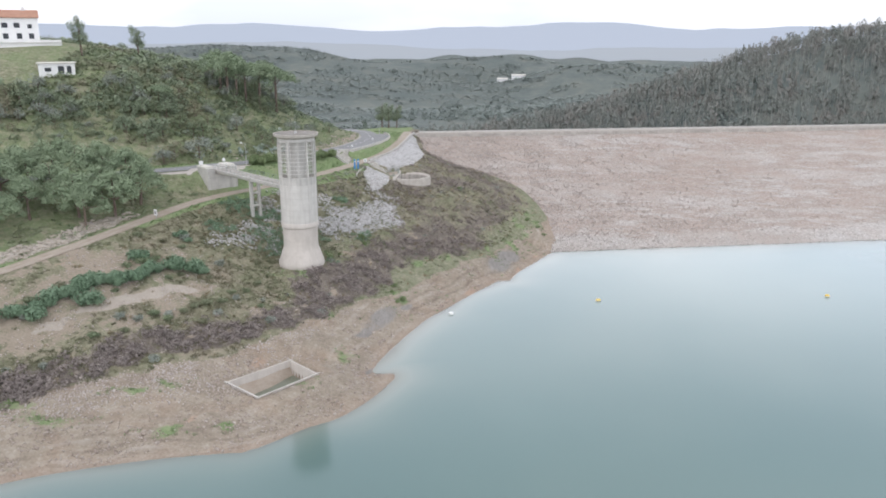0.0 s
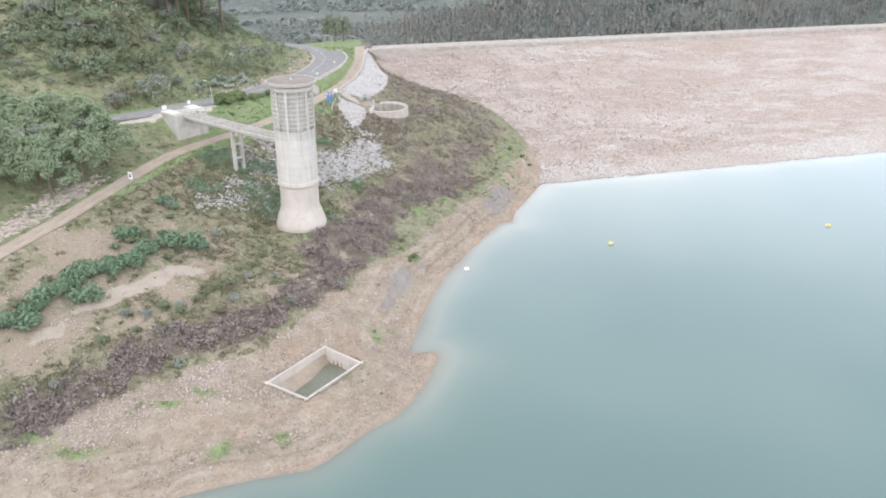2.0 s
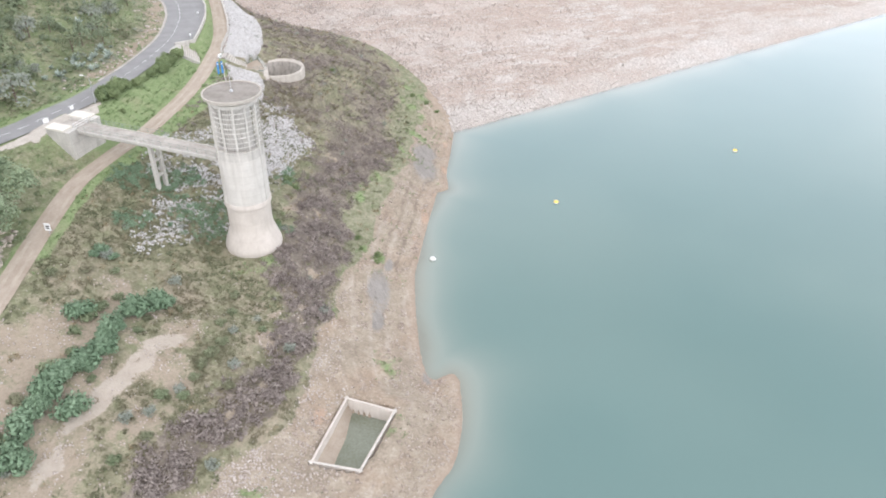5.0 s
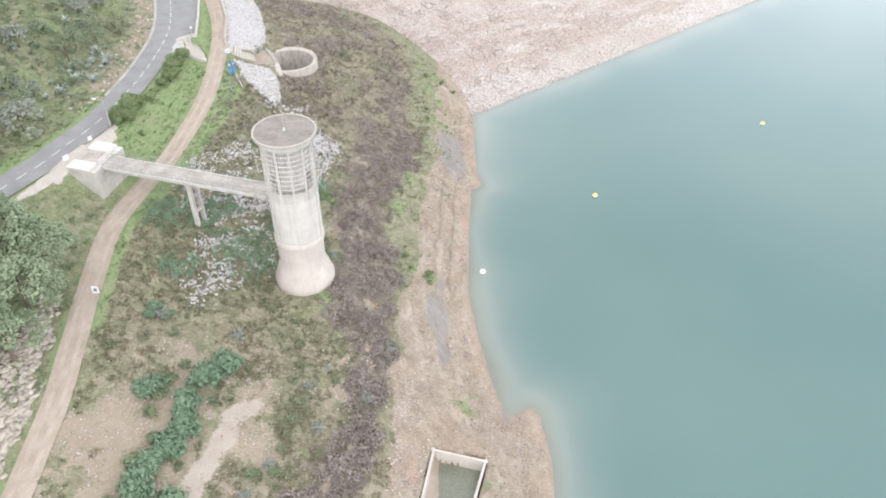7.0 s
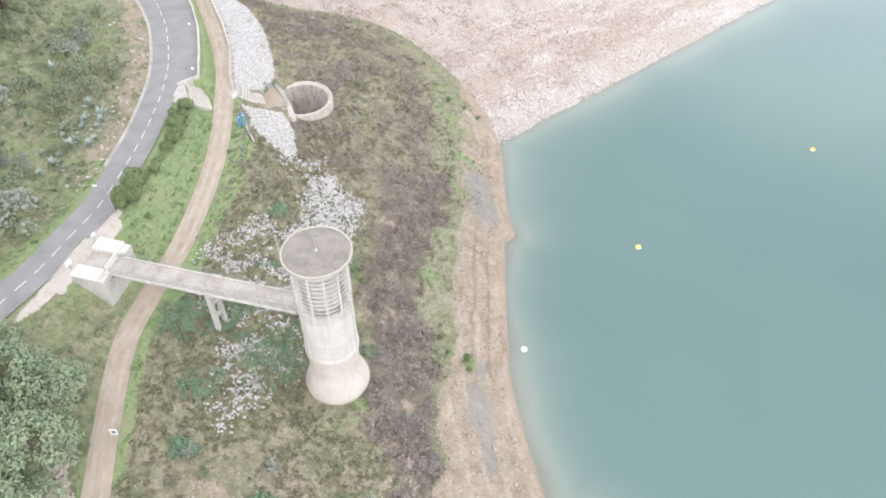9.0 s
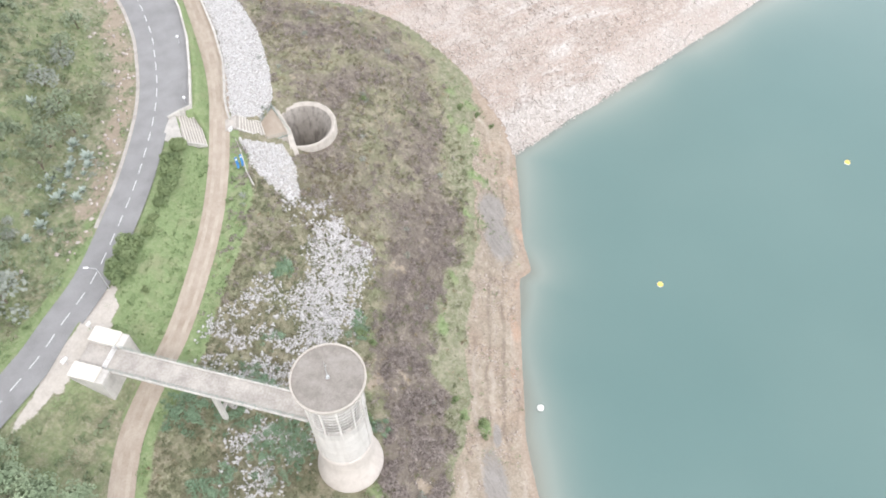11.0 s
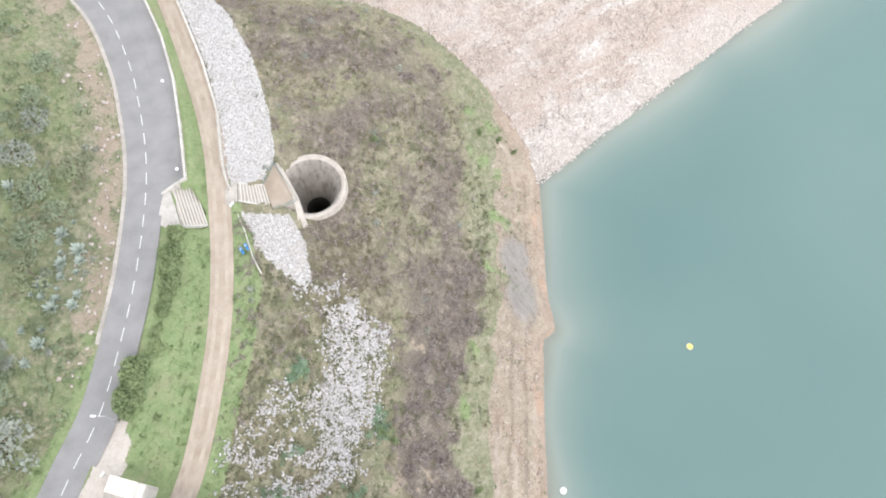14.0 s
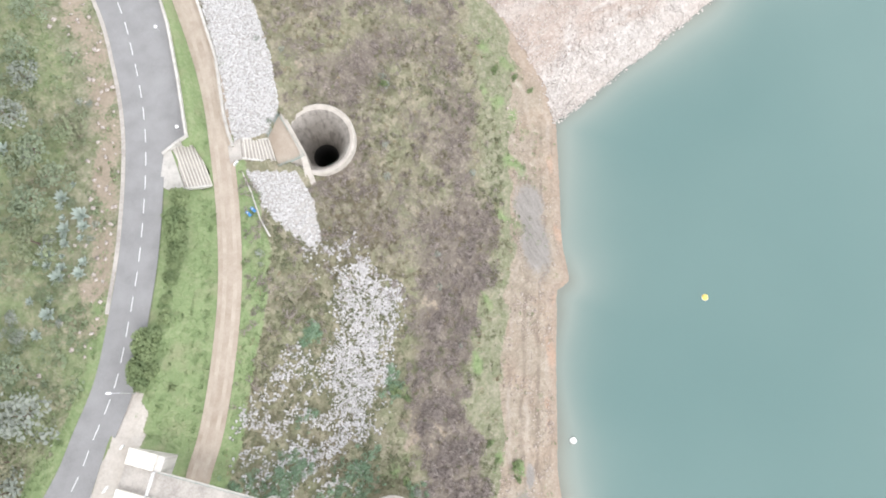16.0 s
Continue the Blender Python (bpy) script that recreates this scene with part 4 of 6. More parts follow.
# ---- intake tower ----
def intake_tower():
    t = thing("intake_tower", (TOWER[0], TOWER[1], 8.4), "round pale concrete intake tower with a grilled upper drum", "tower", turn=14)
    b = bmesh.new()
    lathe(b, [(0, -1.5), (4.62, -1.5), (4.66, 0.9), (4.76, 1.3), (4.74, 1.7), (4.62, 2.1), (3.92, 4.2), (3.66, 4.85), (3.58, 5.6), (3.58, 9.2), (0, 9.2)], 72)
    part("footing", b, M_BASE, t, "silt-stained flared foot")
    b = bmesh.new()
    lathe(b, [(3.3, 10.36), (3.71, 10.36), (3.70, 18.3), (0, 18.3)], 72)
    part("shaft", b, M_WHITE, t)
    b = bmesh.new()
    lathe(b, [(3.3, 9.21), (3.6, 9.21), (3.84, 9.45), (3.86, 10.15), (3.74, 10.34), (3.3, 10.34)], 72, close=True)
    part("collar", b, M_BASE, t, "projecting silt-stained collar")
    b = bmesh.new()
    lathe(b, [(3.35, 18.3), (3.72, 18.3), (3.72, 19.9), (3.35, 19.9)], 72, close=True)
    part("sill_ring", b, M_CONC, t)
    b = bmesh.new()
    lathe(b, [(3.3, 27.1), (3.72, 27.1), (3.72, 27.75), (3.3, 27.75)], 72, close=True)
    part("lintel_ring", b, M_WHITE, t)
    b = bmesh.new()
    lathe(b, [(0, 27.75), (3.85, 27.75), (4.0, 27.9), (4.5, 28.15), (4.52, 28.62), (4.30, 28.62), (4.28, 28.5), (0, 28.56)], 72)
    cap = part("cap", b, M_RIM, t)
    b = bmesh.new()
    lathe(b, [(0, 28.575), (4.26, 28.515)], 72)
    part("roof_skin", b, M_ROOF, cap, "stained grey-brown roof")
    b = bmesh.new()
    lathe(b, [(0, 28.95), (0.2, 28.9), (0.26, 28.5)], 16)
    rod(b, (0, 0, 28.5), (0, 0, 32.2), 0.035, 6)
    rod(b, (0, 0, 31.4), (0.25, 0, 31.4), 0.02, 5)
    part("mast", b, M_GALV, cap, "thin metal mast")
    # added core that stops light passing through the grille
    b = bmesh.new()
    lathe(b, [(2.3, 18.3), (2.3, 27.75)], 48)
    part("inner_shaft", b, M_CONC, t)
    rail_mesh = None
    for k in range(12):
        a = radians(30 * k)
        b = bmesh.new()
        lowz = 10.36 if k % 2 == 0 else 19.8
        box(b, 3.62, 3.79, -0.11, 0.11, lowz, 27.5)
        if k % 2 == 0:
            box(b, 3.4, 3.84, -0.14, 0.14, 19.85, 27.2)
        q = part("rib", b, M_WHITE, t)
        q.matrix_basis = Matrix.Rotation(a, 4, "Z")
        b = bmesh.new()
        for i in range(1, 5):
            w = radians(30 * i / 5)
            c = Vector((3.5 * math.cos(w), 3.5 * math.sin(w), 0))
            g = bmesh.ops.create_cube(b, size=1.0)["verts"]
            bmesh.ops.scale(b, vec=(0.06, 0.05, 7.3), verts=g)
            bmesh.ops.transform(b, matrix=Matrix.Translation((c.x, c.y, 23.5)) @ Matrix.Rotation(w, 4, "Z"), verts=g)
        q = part("grille_panel", b, M_WHITE, t, "slotted pale concrete grille")
        for j in range(1, 9):
            if rail_mesh is None:
                ring = bmesh.new()
                lathe(ring, [(3.58, -0.045), (3.65, -0.045), (3.65, 0.045), (3.58, 0.045)], 4, 1, 29, close=True)
                bar = part("cross_bar", ring, M_BAR, q)
                rail_mesh = bar.data
            else:
                bar = new("cross_bar", rail_mesh)
                bar.parent = q
            bar.location = (0, 0, 19.9 + 7.2 * j / 9)
        q.matrix_basis = Matrix.Rotation(a, 4, "Z")
    return t


intake_tower()

# ---- footbridge and its abutment ----
BR_AT, BR_TURN, BR_LEN = (-52.1, 181.2, 25.7), -45.7, 28.25
bridge = thing("footbridge", BR_AT, "narrow concrete footbridge from the road to the tower", "bridge", turn=BR_TURN)
b = bmesh.new()
box(b, 0.2, BR_LEN, -1.62, 1.62, -0.28, -0.02, bevel=0.02)
part("deck", b, M_DECK, bridge, "dusty grey deck")
for s in (-1, 1):
    b = bmesh.new()
    box(b, 0.2, BR_LEN + 0.4, s * 1.15 - 0.2, s * 1.15 + 0.2, -0.75, -0.28, bevel=0.03)
    part("girder", b, M_CONC, bridge)
    b = bmesh.new()
    box(b, 0.2, BR_LEN, s * 1.66 - 0.1, s * 1.66 + 0.1, -0.3, 0.14, bevel=0.02)
    part("kerb", b, M_CONC, bridge)
    rail = new("railing")
    rail.parent = bridge
    tagged(rail, "thin green-grey steel railing")
    b = bmesh.new()
    for z in (0.55, 1.05):
        rod(b, (0.3, s * 1.66, z), (BR_LEN - 0.2, s * 1.66, z), 0.03, 6)
    part("rail", b, M_STEEL, rail)
    b = bmesh.new()
    rod(b, (0, 0, 0.1), (0, 0, 1.05), 0.03, 6)
    first = part("post", b, M_STEEL, rail)
    first.location = (0.3, s * 1.66, 0)
    for i in range(1, 17):
        q = first.copy()
        scene.collection.objects.link(q)
        q.location = (0.3 + i * (BR_LEN - 0.5) / 16, s * 1.66, 0)
pier_x = 14.55
foot = spot_z(-41.9, 170.8) - 25.7
for s in (-1, 1):
    b = bmesh.new()
    prism(b, [(pier_x - 0.32, s * 0.95 - 0.3), (pier_x + 0.32, s * 0.95 - 0.3), (pier_x + 0.32, s * 0.95 + 0.3), (pier_x - 0.32, s * 0.95 + 0.3)], foot - 0.8, -0.75)
    part("column", b, M_CONC, bridge)
for z in (-0.96, foot * 0.4, foot * 0.72):
    b = bmesh.new()
    box(b, pier_x - 0.25, pier_x + 0.25, -0.66, 0.66, z - 0.2, z + 0.2, bevel=0.02)
    part("cross_beam", b, M_CONC, bridge)

abut = thing("abutment", BR_AT, "stained grey concrete abutment with two pale slab tops", "abutment", turn=BR_TURN)
for s in (-1, 1):
    b = bmesh.new()
    y0, y1 = sorted((s * 1.72, s * 3.8))
    box(b, -4.3, 0.55, y0, y1, -6.5, 0.55, bevel=0.04)
    part("wing_wall", b, M_CONC, abut)
    b = bmesh.new()
    box(b, -4.45, -0.5, y0 - 0.06, y1 + 0.06, 0.56, 0.86, bevel=0.03)
    part("slab_top", b, M_CAP, abut, "pale cream slab")
b = bmesh.new()
box(b, -4.6, 0.18, -1.7, 1.7, -1.2, -0.08)
part("landing", b, M_DECK, abut)
b = bmesh.new()
box(b, -0.4, 0.5, -1.71, 1.71, -6.5, -0.78)
part("front_wall", b, M_CONC, abut)
gate = thing("gate", BR_AT, "low white tubular steel gate across the footbridge", "gate", turn=BR_TURN)
for y in (-1.6, 1.6):
    b = bmesh.new()
    rod(b, (-0.3, y, -0.1), (-0.3, y, 1.2), 0.06, 8)
    part("gate_post", b, M_GALV, gate)
b = bmesh.new()
for z in (0.3, 0.72, 1.15):
    rod(b, (-0.3, -1.55, z), (-0.3, 1.55, z), 0.05, 6)
part("gate_frame", b, M_SIGNW, gate, "white rails")


def board_sign(at, turn, w, h, up, label, face=M_SIGNW, bars=0):
    """A small board on a post, with dark bars for print."""
    s = thing("sign", at, label, "sign", turn=turn)
    b = bmesh.new()
    rod(b, (0, 0, -0.3), (0, 0, up + h * 0.8), 0.05, 8)
    part("post", b, M_GALV, s)
    b = bmesh.new()
    box(b, -w / 2, w / 2, -0.1, -0.055, up, up + h, bevel=0.01)
    bd = part("board", b, face, s)
    for i in range(bars):
        b = bmesh.new()
        z = up + h * (0.28 + 0.5 * i / max(1, bars))
        box(b, -w * 0.28, w * 0.28, -0.108, -0.101, z, z + h * 0.16)
        part("print_bar", b, M_BLACK, bd)
    return s


board_sign((-59.9, 158.4, spot_z(-59.9, 158.4)), -30, 0.95, 1.3, 0.7, "white notice board with dark print beside the track", bars=2)
board_sign((-57.6, 183.9, spot_z(-57.6, 183.9)), 30, 1.0, 0.9, 0.9, "small white board on a post by the abutment")
board_sign((-53.2, 187.6, spot_z(-53.2, 187.6)), 30, 0.7, 0.7, 1.2, "small white board on a post by the roadside")
board_sign((-21.8, 216.4, spot_z(-21.8, 216.4)), 20, 0.9, 0.9, 0.5, "white board on a post at the head of the steps", bars=1)
blue = thing("information_panel", (-23.4, 208.6, spot_z(-23.4, 208.6)), "pair of tall narrow blue panels on posts beside the track", "sign", turn=12)
for x in (-0.45, 0.45):
    b = bmesh.new()
    rod(b, (x, 0, -0.3), (x, 0, 3.0), 0.06, 8)
    part("post", b, M_GALV, blue)
    b = bmesh.new()
    box(b, x - 0.22, x + 0.22, -0.12, -0.07, 0.35, 3.0, bevel=0.01)
    bd = part("board", b, M_BLUE, blue, "blue board")
    b = bmesh.new()
    box(b, x - 0.15, x + 0.15, -0.127, -0.121, 2.35, 2.6)
    part("print_bar", b, M_SIGNW, bd)


# ---- spillway mouth, its platform and steps ----
def spillway():
    t = thing("spillway_mouth", (GLORY[0], GLORY[1], 18.2), "round concrete bell-mouth spillway set in the slope", "spillway")
    b = bmesh.new()
    lathe(b, [(5.85, -5.0), (5.85, -0.45), (5.72, -0.12), (5.5, 0.0), (5.25, -0.15), (4.95, -0.5)], 84)
    part("rim", b, M_RIM, t)
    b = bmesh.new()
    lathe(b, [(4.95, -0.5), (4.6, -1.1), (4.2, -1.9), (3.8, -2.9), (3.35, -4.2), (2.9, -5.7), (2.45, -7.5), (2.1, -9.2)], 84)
    part("throat", b, M_THROAT, t, "water-stained concrete throat, toned darker for shade")
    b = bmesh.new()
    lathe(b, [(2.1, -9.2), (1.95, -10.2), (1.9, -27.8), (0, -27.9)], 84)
    part("drop_shaft", b, M_SHAFT_SHADE, t, "black drop shaft, its shade put into the colour")
    b = bmesh.new()
    prism(b, [(-2.5, 6.4), (-3.15, 6.4), (-3.5, -0.6), (-4.6, -4.2), (-4.7, -5.9), (-3.7, -6.1), (-3.4, -4.0), (-2.75, -0.8)], -5.0, [0.45, 0.45, 0.5, 0.1, -0.35, -0.35, 0.1, 0.5])
    part("baffle_wall", b, M_RIM, t)
    return t


spillway()
plat = thing("spillway_platform", (-13.5, 217, 18.4), "walled concrete landing beside the spillway mouth", "platform")
b = bmesh.new()
prism(b, [(x + 13.5, y - 217) for x, y in [(-15.9, 219.0), (-12.6, 221.4), (-12.45, 213.4), (-16.6, 213.9)]], -3.0, 0.0)
part("floor_slab", b, M_TRACK, plat, "earth-covered brown slab")
b = bmesh.new()
sk = [(-20.8, 216.8), (-16.6, 214.1), (-12.9, 213.4), (-12.9, 211.2), (-16.6, 212.2), (-20.3, 215.3)]
prism(b, [(x + 13.5, y - 217) for x, y in sk], -4.5, [2.6, 0.0, 0.0, -1.9, -1.6, 0.9])
part("side_apron", b, M_RIM, plat, "brown sloping concrete side")
for p, q in (((-15.9, 219.0), (-12.6, 221.4)), ((-12.6, 221.4), (-12.45, 213.4)), ((-12.45, 213.4), (-16.6, 213.9))):
    b = bmesh.new()
    a, c = Vector((p[0] + 13.5, p[1] - 217, 0)), Vector((q[0] + 13.5, q[1] - 217, 0))
    sweep(b, [a, c], 0.16, 0.02, 0.2)
    for z in (0.6, 1.05):
        rod(b, a + Vector((0, 0, z)), c + Vector((0, 0, z)), 0.03, 6)
    n = max(2, int((c - a).length / 1.3))
    for i in range(n + 1):
        o = a.lerp(c, i / n)
        rod(b, o, o + Vector((0, 0, 1.05)), 0.03, 6)
    part("railing", b, M_STEEL, plat, "green-grey steel railing")


def steps(name, nw, ne, se, sw, z_top, z_low, n, label):
    """A flight that falls from its west edge to its east edge."""
    cx, cy = (nw[0] + se[0]) / 2, (nw[1] + se[1]) / 2
    t = thing(name, (cx, cy, z_low), label, "steps")
    for i in range(n):
        f0, f1 = i / n, (i + 1) / n
        q = [(a[0] + (c[0] - a[0]) * f - cx, a[1] + (c[1] - a[1]) * f - cy) for a, c, f in ((nw, ne, f0), (nw, ne, f1), (sw, se, f1), (sw, se, f0))]
        zt = z_top + (z_low - z_top) * i / (n - 1) - z_low
        b = bmesh.new()
        prism(b, q, zt - 1.0, zt)
        st = part("step", b, M_DECK, t)
        b = bmesh.new()
        e = [(q[1][0], q[1][1]), (q[2][0], q[2][1])]
        sweep(b, [(*e[1], zt), (*e[0], zt)], 0.14, -0.12, 0.015)
        part("nosing", b, M_CAP, st, "pale step edge")
    for a, c in ((nw, ne), (sw, se)):
        b = bmesh.new()
        A, B = Vector((a[0] - cx, a[1] - cy, z_top - z_low)), Vector((c[0] - cx, c[1] - cy, 0))
        sweep(b, [A, B], 0.3, -1.2, 0.22)
        part("string_wall", b, M_CONC, t)
    return t


steps("steps", (-28.7, 223.0), (-25.5, 222.3), (-26.5, 215.4), (-29.8, 216.2), 23.55, 21.55, 8, "broad flight of concrete steps from road to track")
steps("steps", (-19.4, 219.7), (-15.9, 218.6), (-16.7, 214.6), (-20.6, 216.9), 21.2, 18.7, 9, "flight of concrete steps down to the spillway platform")
b = bmesh.new()
prism(b, [(-21.6, 219.6), (-19.4, 219.8), (-20.7, 216.8), (-22.6, 217.0)], 20.4, 21.52)
tagged(part("steps_apron", b, M_DECK), "small concrete apron between track and steps", "paving", kind="structure")
b = bmesh.new()
prism(b, [(-30.1, 222.3), (-28.8, 222.8), (-29.9, 216.2), (-31.5, 216.4), (-32.8, 218.4)], 23.0, 23.98)
tagged(part("pavement_apron", b, M_CONC), "pale concrete apron between road and steps", "paving", kind="structure")


# ---- drained basin on the shore ----
def basin():
    zt = 2.45
    t = thing("basin", (-27.7, 116.5, zt), "rectangular concrete basin half full of green water", "basin")
    c = Vector((-27.7, 116.5))
    pts = [Vector(p) - c for p in TANK]
    tops = tuple(v - zt for v in TANK_TOP)
    for i in range(4):
        p, q = pts[i], pts[(i + 1) % 4]
        n = Vector((-(q - p).y, (q - p).x)).normalized()
        if n.dot(p) > 0:
            n = -n
        e = (q - p).normalized() * 0.2
        b = bmesh.new()
        o = [p - e, q + e, q + e + n * 0.34, p - e + n * 0.34]
        prism(b, [(v.x, v.y) for v in o], -3.6, [tops[i], tops[(i + 1) % 4], tops[(i + 1) % 4], tops[i]])
        wall = part("wall", b, M_BASE, t)
        if i in (1, 2):
            h = [tops[i], tops[(i + 1) % 4], tops[(i + 1) % 4], tops[i]]
            b = bmesh.new()
            prism(b, [(v.x, v.y) for v in [p - e - n * 0.02, q + e - n * 0.02, q + e + n * 0.15, p - e + n * 0.15]], [v + 0.004 for v in h], [v + 0.05 for v in h])
            part("coping", b, M_CONC, wall, "pale coping")
    # washed-in earth heaped against the upper walls
    b = bmesh.new()
    w, nn, ee, ss = pts[3], pts[0], pts[1], pts[2]
    rows = []
    for i in range(15):
        f = i / 14
        top = w.lerp(nn, f)
        into = (ss.lerp(ee, f) - top)
        row = []
        reach = 0.62 - 0.34 * f + 0.05 * math.sin(5 * f)
        for j in range(6):
            g = j / 5
            v = top + into * (0.02 + reach * g)
            row.append(b.verts.new((v.x, v.y, -0.5 - 2.9 * g ** 0.8 + 0.12 * math.sin(9 * f + 4 * g))))
        rows.append(row)
    for A, B in zip(rows, rows[1:]):
        for j in range(5):
            b.faces.new((A[j], A[j + 1], B[j + 1], B[j]))
    part("silt_bank", b, M_TRACK, t, "washed-in brown earth")
    b = bmesh.new()
    prism(b, [(v.x * 0.985, v.y * 0.985) for v in pts], -3.2, -2.2)
    part("pond", b, M_POND, t, "still olive-green water")


basin()


# ---- buoys ----
def buoy(at, mat, label):
    t = thing("buoy", at, label, "buoy", "marker buoys on the lake")
    b = bmesh.new()
    lathe(b, [(0, -0.3), (0.3, -0.28), (0.5, -0.1), (0.55, 0.12), (0.45, 0.36), (0.2, 0.5), (0, 0.52)], 24)
    part("float", b, mat, t)
    b = bmesh.new()
    lathe(b, [(0.54, 0.02), (0.58, 0.05), (0.58, 0.14), (0.54, 0.17)], 24)
    part("collar", b, M_FLOATW, t)
    b = bmesh.new()
    rod(b, (0, 0, 0.5), (0, 0, 0.62), 0.06, 8)
    part("lug", b, M_GALV, t)


buoy((1.65, 153.75, LEVEL), M_FLOATW, "round white marker buoy floating on the lake")
buoy((34.2, 162.1, LEVEL), M_YEL, "round yellow marker buoy floating on the lake")
buoy((86.0, 165.0, LEVEL), M_YEL, "round yellow marker buoy floating on the lake")


# ---- street lamps ----
def lamp_post(at, turn, tall, reach):
    t = thing("street_lamp", at, "slim grey street lamp with one arm", "street lamp", "street lamps", turn=turn)
    b = bmesh.new()
    bmesh.ops.create_cone(b, cap_ends=True, segments=8, radius1=0.09, radius2=0.05, depth=tall, matrix=Matrix.Translation((0, 0, tall / 2)))
    part("pole", b, M_GALV, t)
    b = bmesh.new()
    rod(b, (0, 0, tall - 0.05), (reach, 0, tall + 0.25), 0.04, 6)
    part("arm", b, M_GALV, t)
    b = bmesh.new()
    box(b, reach - 0.1, reach + 0.6, -0.15, 0.15, tall + 0.2, tall + 0.34, bevel=0.04)
    part("lamp_head", b, M_SIGNW, t, "pale lamp head")


lamp_post((-49.2, 193.4, spot_z(-49.2, 193.4)), 150, 5.2, 1.1)
for lx, ly in ((-26.3, 224.6), (-21.7, 240.4)):
    t = thing("globe_lamp", (lx, ly, 23.6), "short post lamp with a white globe in the lay-by", "lamp", "globe lamps")
    b = bmesh.new()
    rod(b, (0, 0, -0.2), (0, 0, 1.3), 0.05, 8)
    part("post", b, M_GALV, t)
    b = bmesh.new()
    lathe(b, [(0.05, 1.25), (0.2, 1.33), (0.27, 1.5), (0.2, 1.68), (0, 1.76)], 16)
    part("globe", b, M_SIGNW, t, "white globe")
lamp_post((-22.0, 270.0, spot_z(-22.0, 270.0)), 170, 5.0, 1.0)


# ---- plants and stones ----
def leaf_cloud(rng, centres, radii, count, size, flat=1.0, up=0.35, droop=0.0):
    """count leaf quads spread over the outer parts of several lobes; returns vertices and faces."""
    centres, radii = np.asarray(centres, float), np.asarray(radii, float)
    k = rng.choice(len(centres), count, p=radii ** 2 / np.sum(radii ** 2))
    d = rng.normal(size=(count, 3))
    d /= np.linalg.norm(d, axis=1)[:, None]
    r = radii[k] * rng.uniform(0.55, 1.08, count)
    p = centres[k] + d * r[:, None] * np.array([1, 1, flat])
    n = d + rng.normal(scale=0.55, size=(count, 3)) + np.array([0, 0, 0.5 + 1.6 * up])
    n /= np.linalg.norm(n, axis=1)[:, None]
    a = np.cross(n, rng.normal(size=(count, 3)))
    a /= np.linalg.norm(a, axis=1)[:, None] + 1e-9
    b = np.cross(n, a)
    s = size * rng.uniform(0.6, 1.4, count)[:, None]
    w = rng.uniform(0.45, 0.9, count)[:, None]
    v = np.stack([p - a * s, p - b * s * w, p + a * s, p + b * s * w], 1).reshape(-1, 3)
    return v, np.arange(count * 4).reshape(-1, 4)


def blades(rng, count, spread, tall, wide):
    """Upright sprigs from one root: narrow quads leaning outwards."""
    an = rng.uniform(0, 6.283, count)
    rr = spread * np.sqrt(rng.uniform(0, 1, count))
    root = np.stack([rr * np.cos(an), rr * np.sin(an), np.zeros(count) - 0.05], 1)
    lean = np.stack([np.cos(an), np.sin(an), np.zeros(count)], 1) * rng.uniform(0.2, 0.9, count)[:, None] * tall * 0.7
    h = tall * rng.uniform(0.5, 1.15, count)
    side = np.stack([-np.sin(an), np.cos(an), np.zeros(count)], 1) * (wide * rng.uniform(0.5, 1.3, count))[:, None]
    tip = root + lean + np.stack([0 * h, 0 * h, h], 1)
    mid = root + lean * 0.45 + np.stack([0 * h, 0 * h, h * 0.6], 1)
    v = np.stack([root, mid - side, tip, mid + side], 1).reshape(-1, 3)
    return v, np.arange(count * 4).reshape(-1, 4)


def pebble(rng, flat=0.6):
    """A low-poly stone: a bent cube with cut corners."""
    v = np.array([(x, y, z) for z in (-1, 1) for x, y in ((-1, -1), (1, -1), (1, 1), (-1, 1))], float)
    v = v * rng.uniform(0.45, 1.0, v.shape) * np.array([1, rng.uniform(0.6, 1.0), flat])
    f = np.array([(3, 2, 1, 0), (4, 5, 6, 7), (0, 1, 5, 4), (1, 2, 6, 5), (2, 3, 7, 6), (3, 0, 4, 7)])
    return v, f


def strew(name, x, y, z, size, forms, material, label, category, rng, tilt=0.0, parent=None):
    """Many small things as one mesh of kind stuff."""
    pick = rng.randint(0, len(forms), len(x))
    V, F, T, base = [], [], [], 0
    for k, (fv, ff) in enumerate(forms):
        m = np.where(pick == k)[0]
        if not len(m):
            continue
        an = rng.uniform(0, 6.283, len(m))
        c, s = np.cos(an)[:, None], np.sin(an)[:, None]
        q = np.broadcast_to(fv, (len(m), *fv.shape))
        sc = size[m][:, None]
        vx, vy, vz = (q[..., 0] * c - q[..., 1] * s) * sc, (q[..., 0] * s + q[..., 1] * c) * sc, q[..., 2] * sc * rng.uniform(0.8, 1.25, len(m))[:, None]
        if tilt:
            tx, ty = rng.normal(scale=tilt, size=(2, len(m), 1))
            vz = vz + vx * tx + vy * ty
        v = np.stack([vx + x[m][:, None], vy + y[m][:, None], vz + z[m][:, None]], -1).reshape(-1, 3)
        f = (ff[None] + (np.arange(len(m)) * len(fv))[:, None, None]).reshape(-1, 4) + base
        V.append(v)
        F.append(f)
        T.append(np.repeat(rng.uniform(0, 1, len(m)), len(fv)))
        base += len(v)
    ob = arrays(name, np.vstack(V), np.vstack(F), material, parent)
    put_field(ob, "tone", np.concatenate(T))
    return tagged(ob, label, category, kind="stuff")


rng = np.random.RandomState(5)


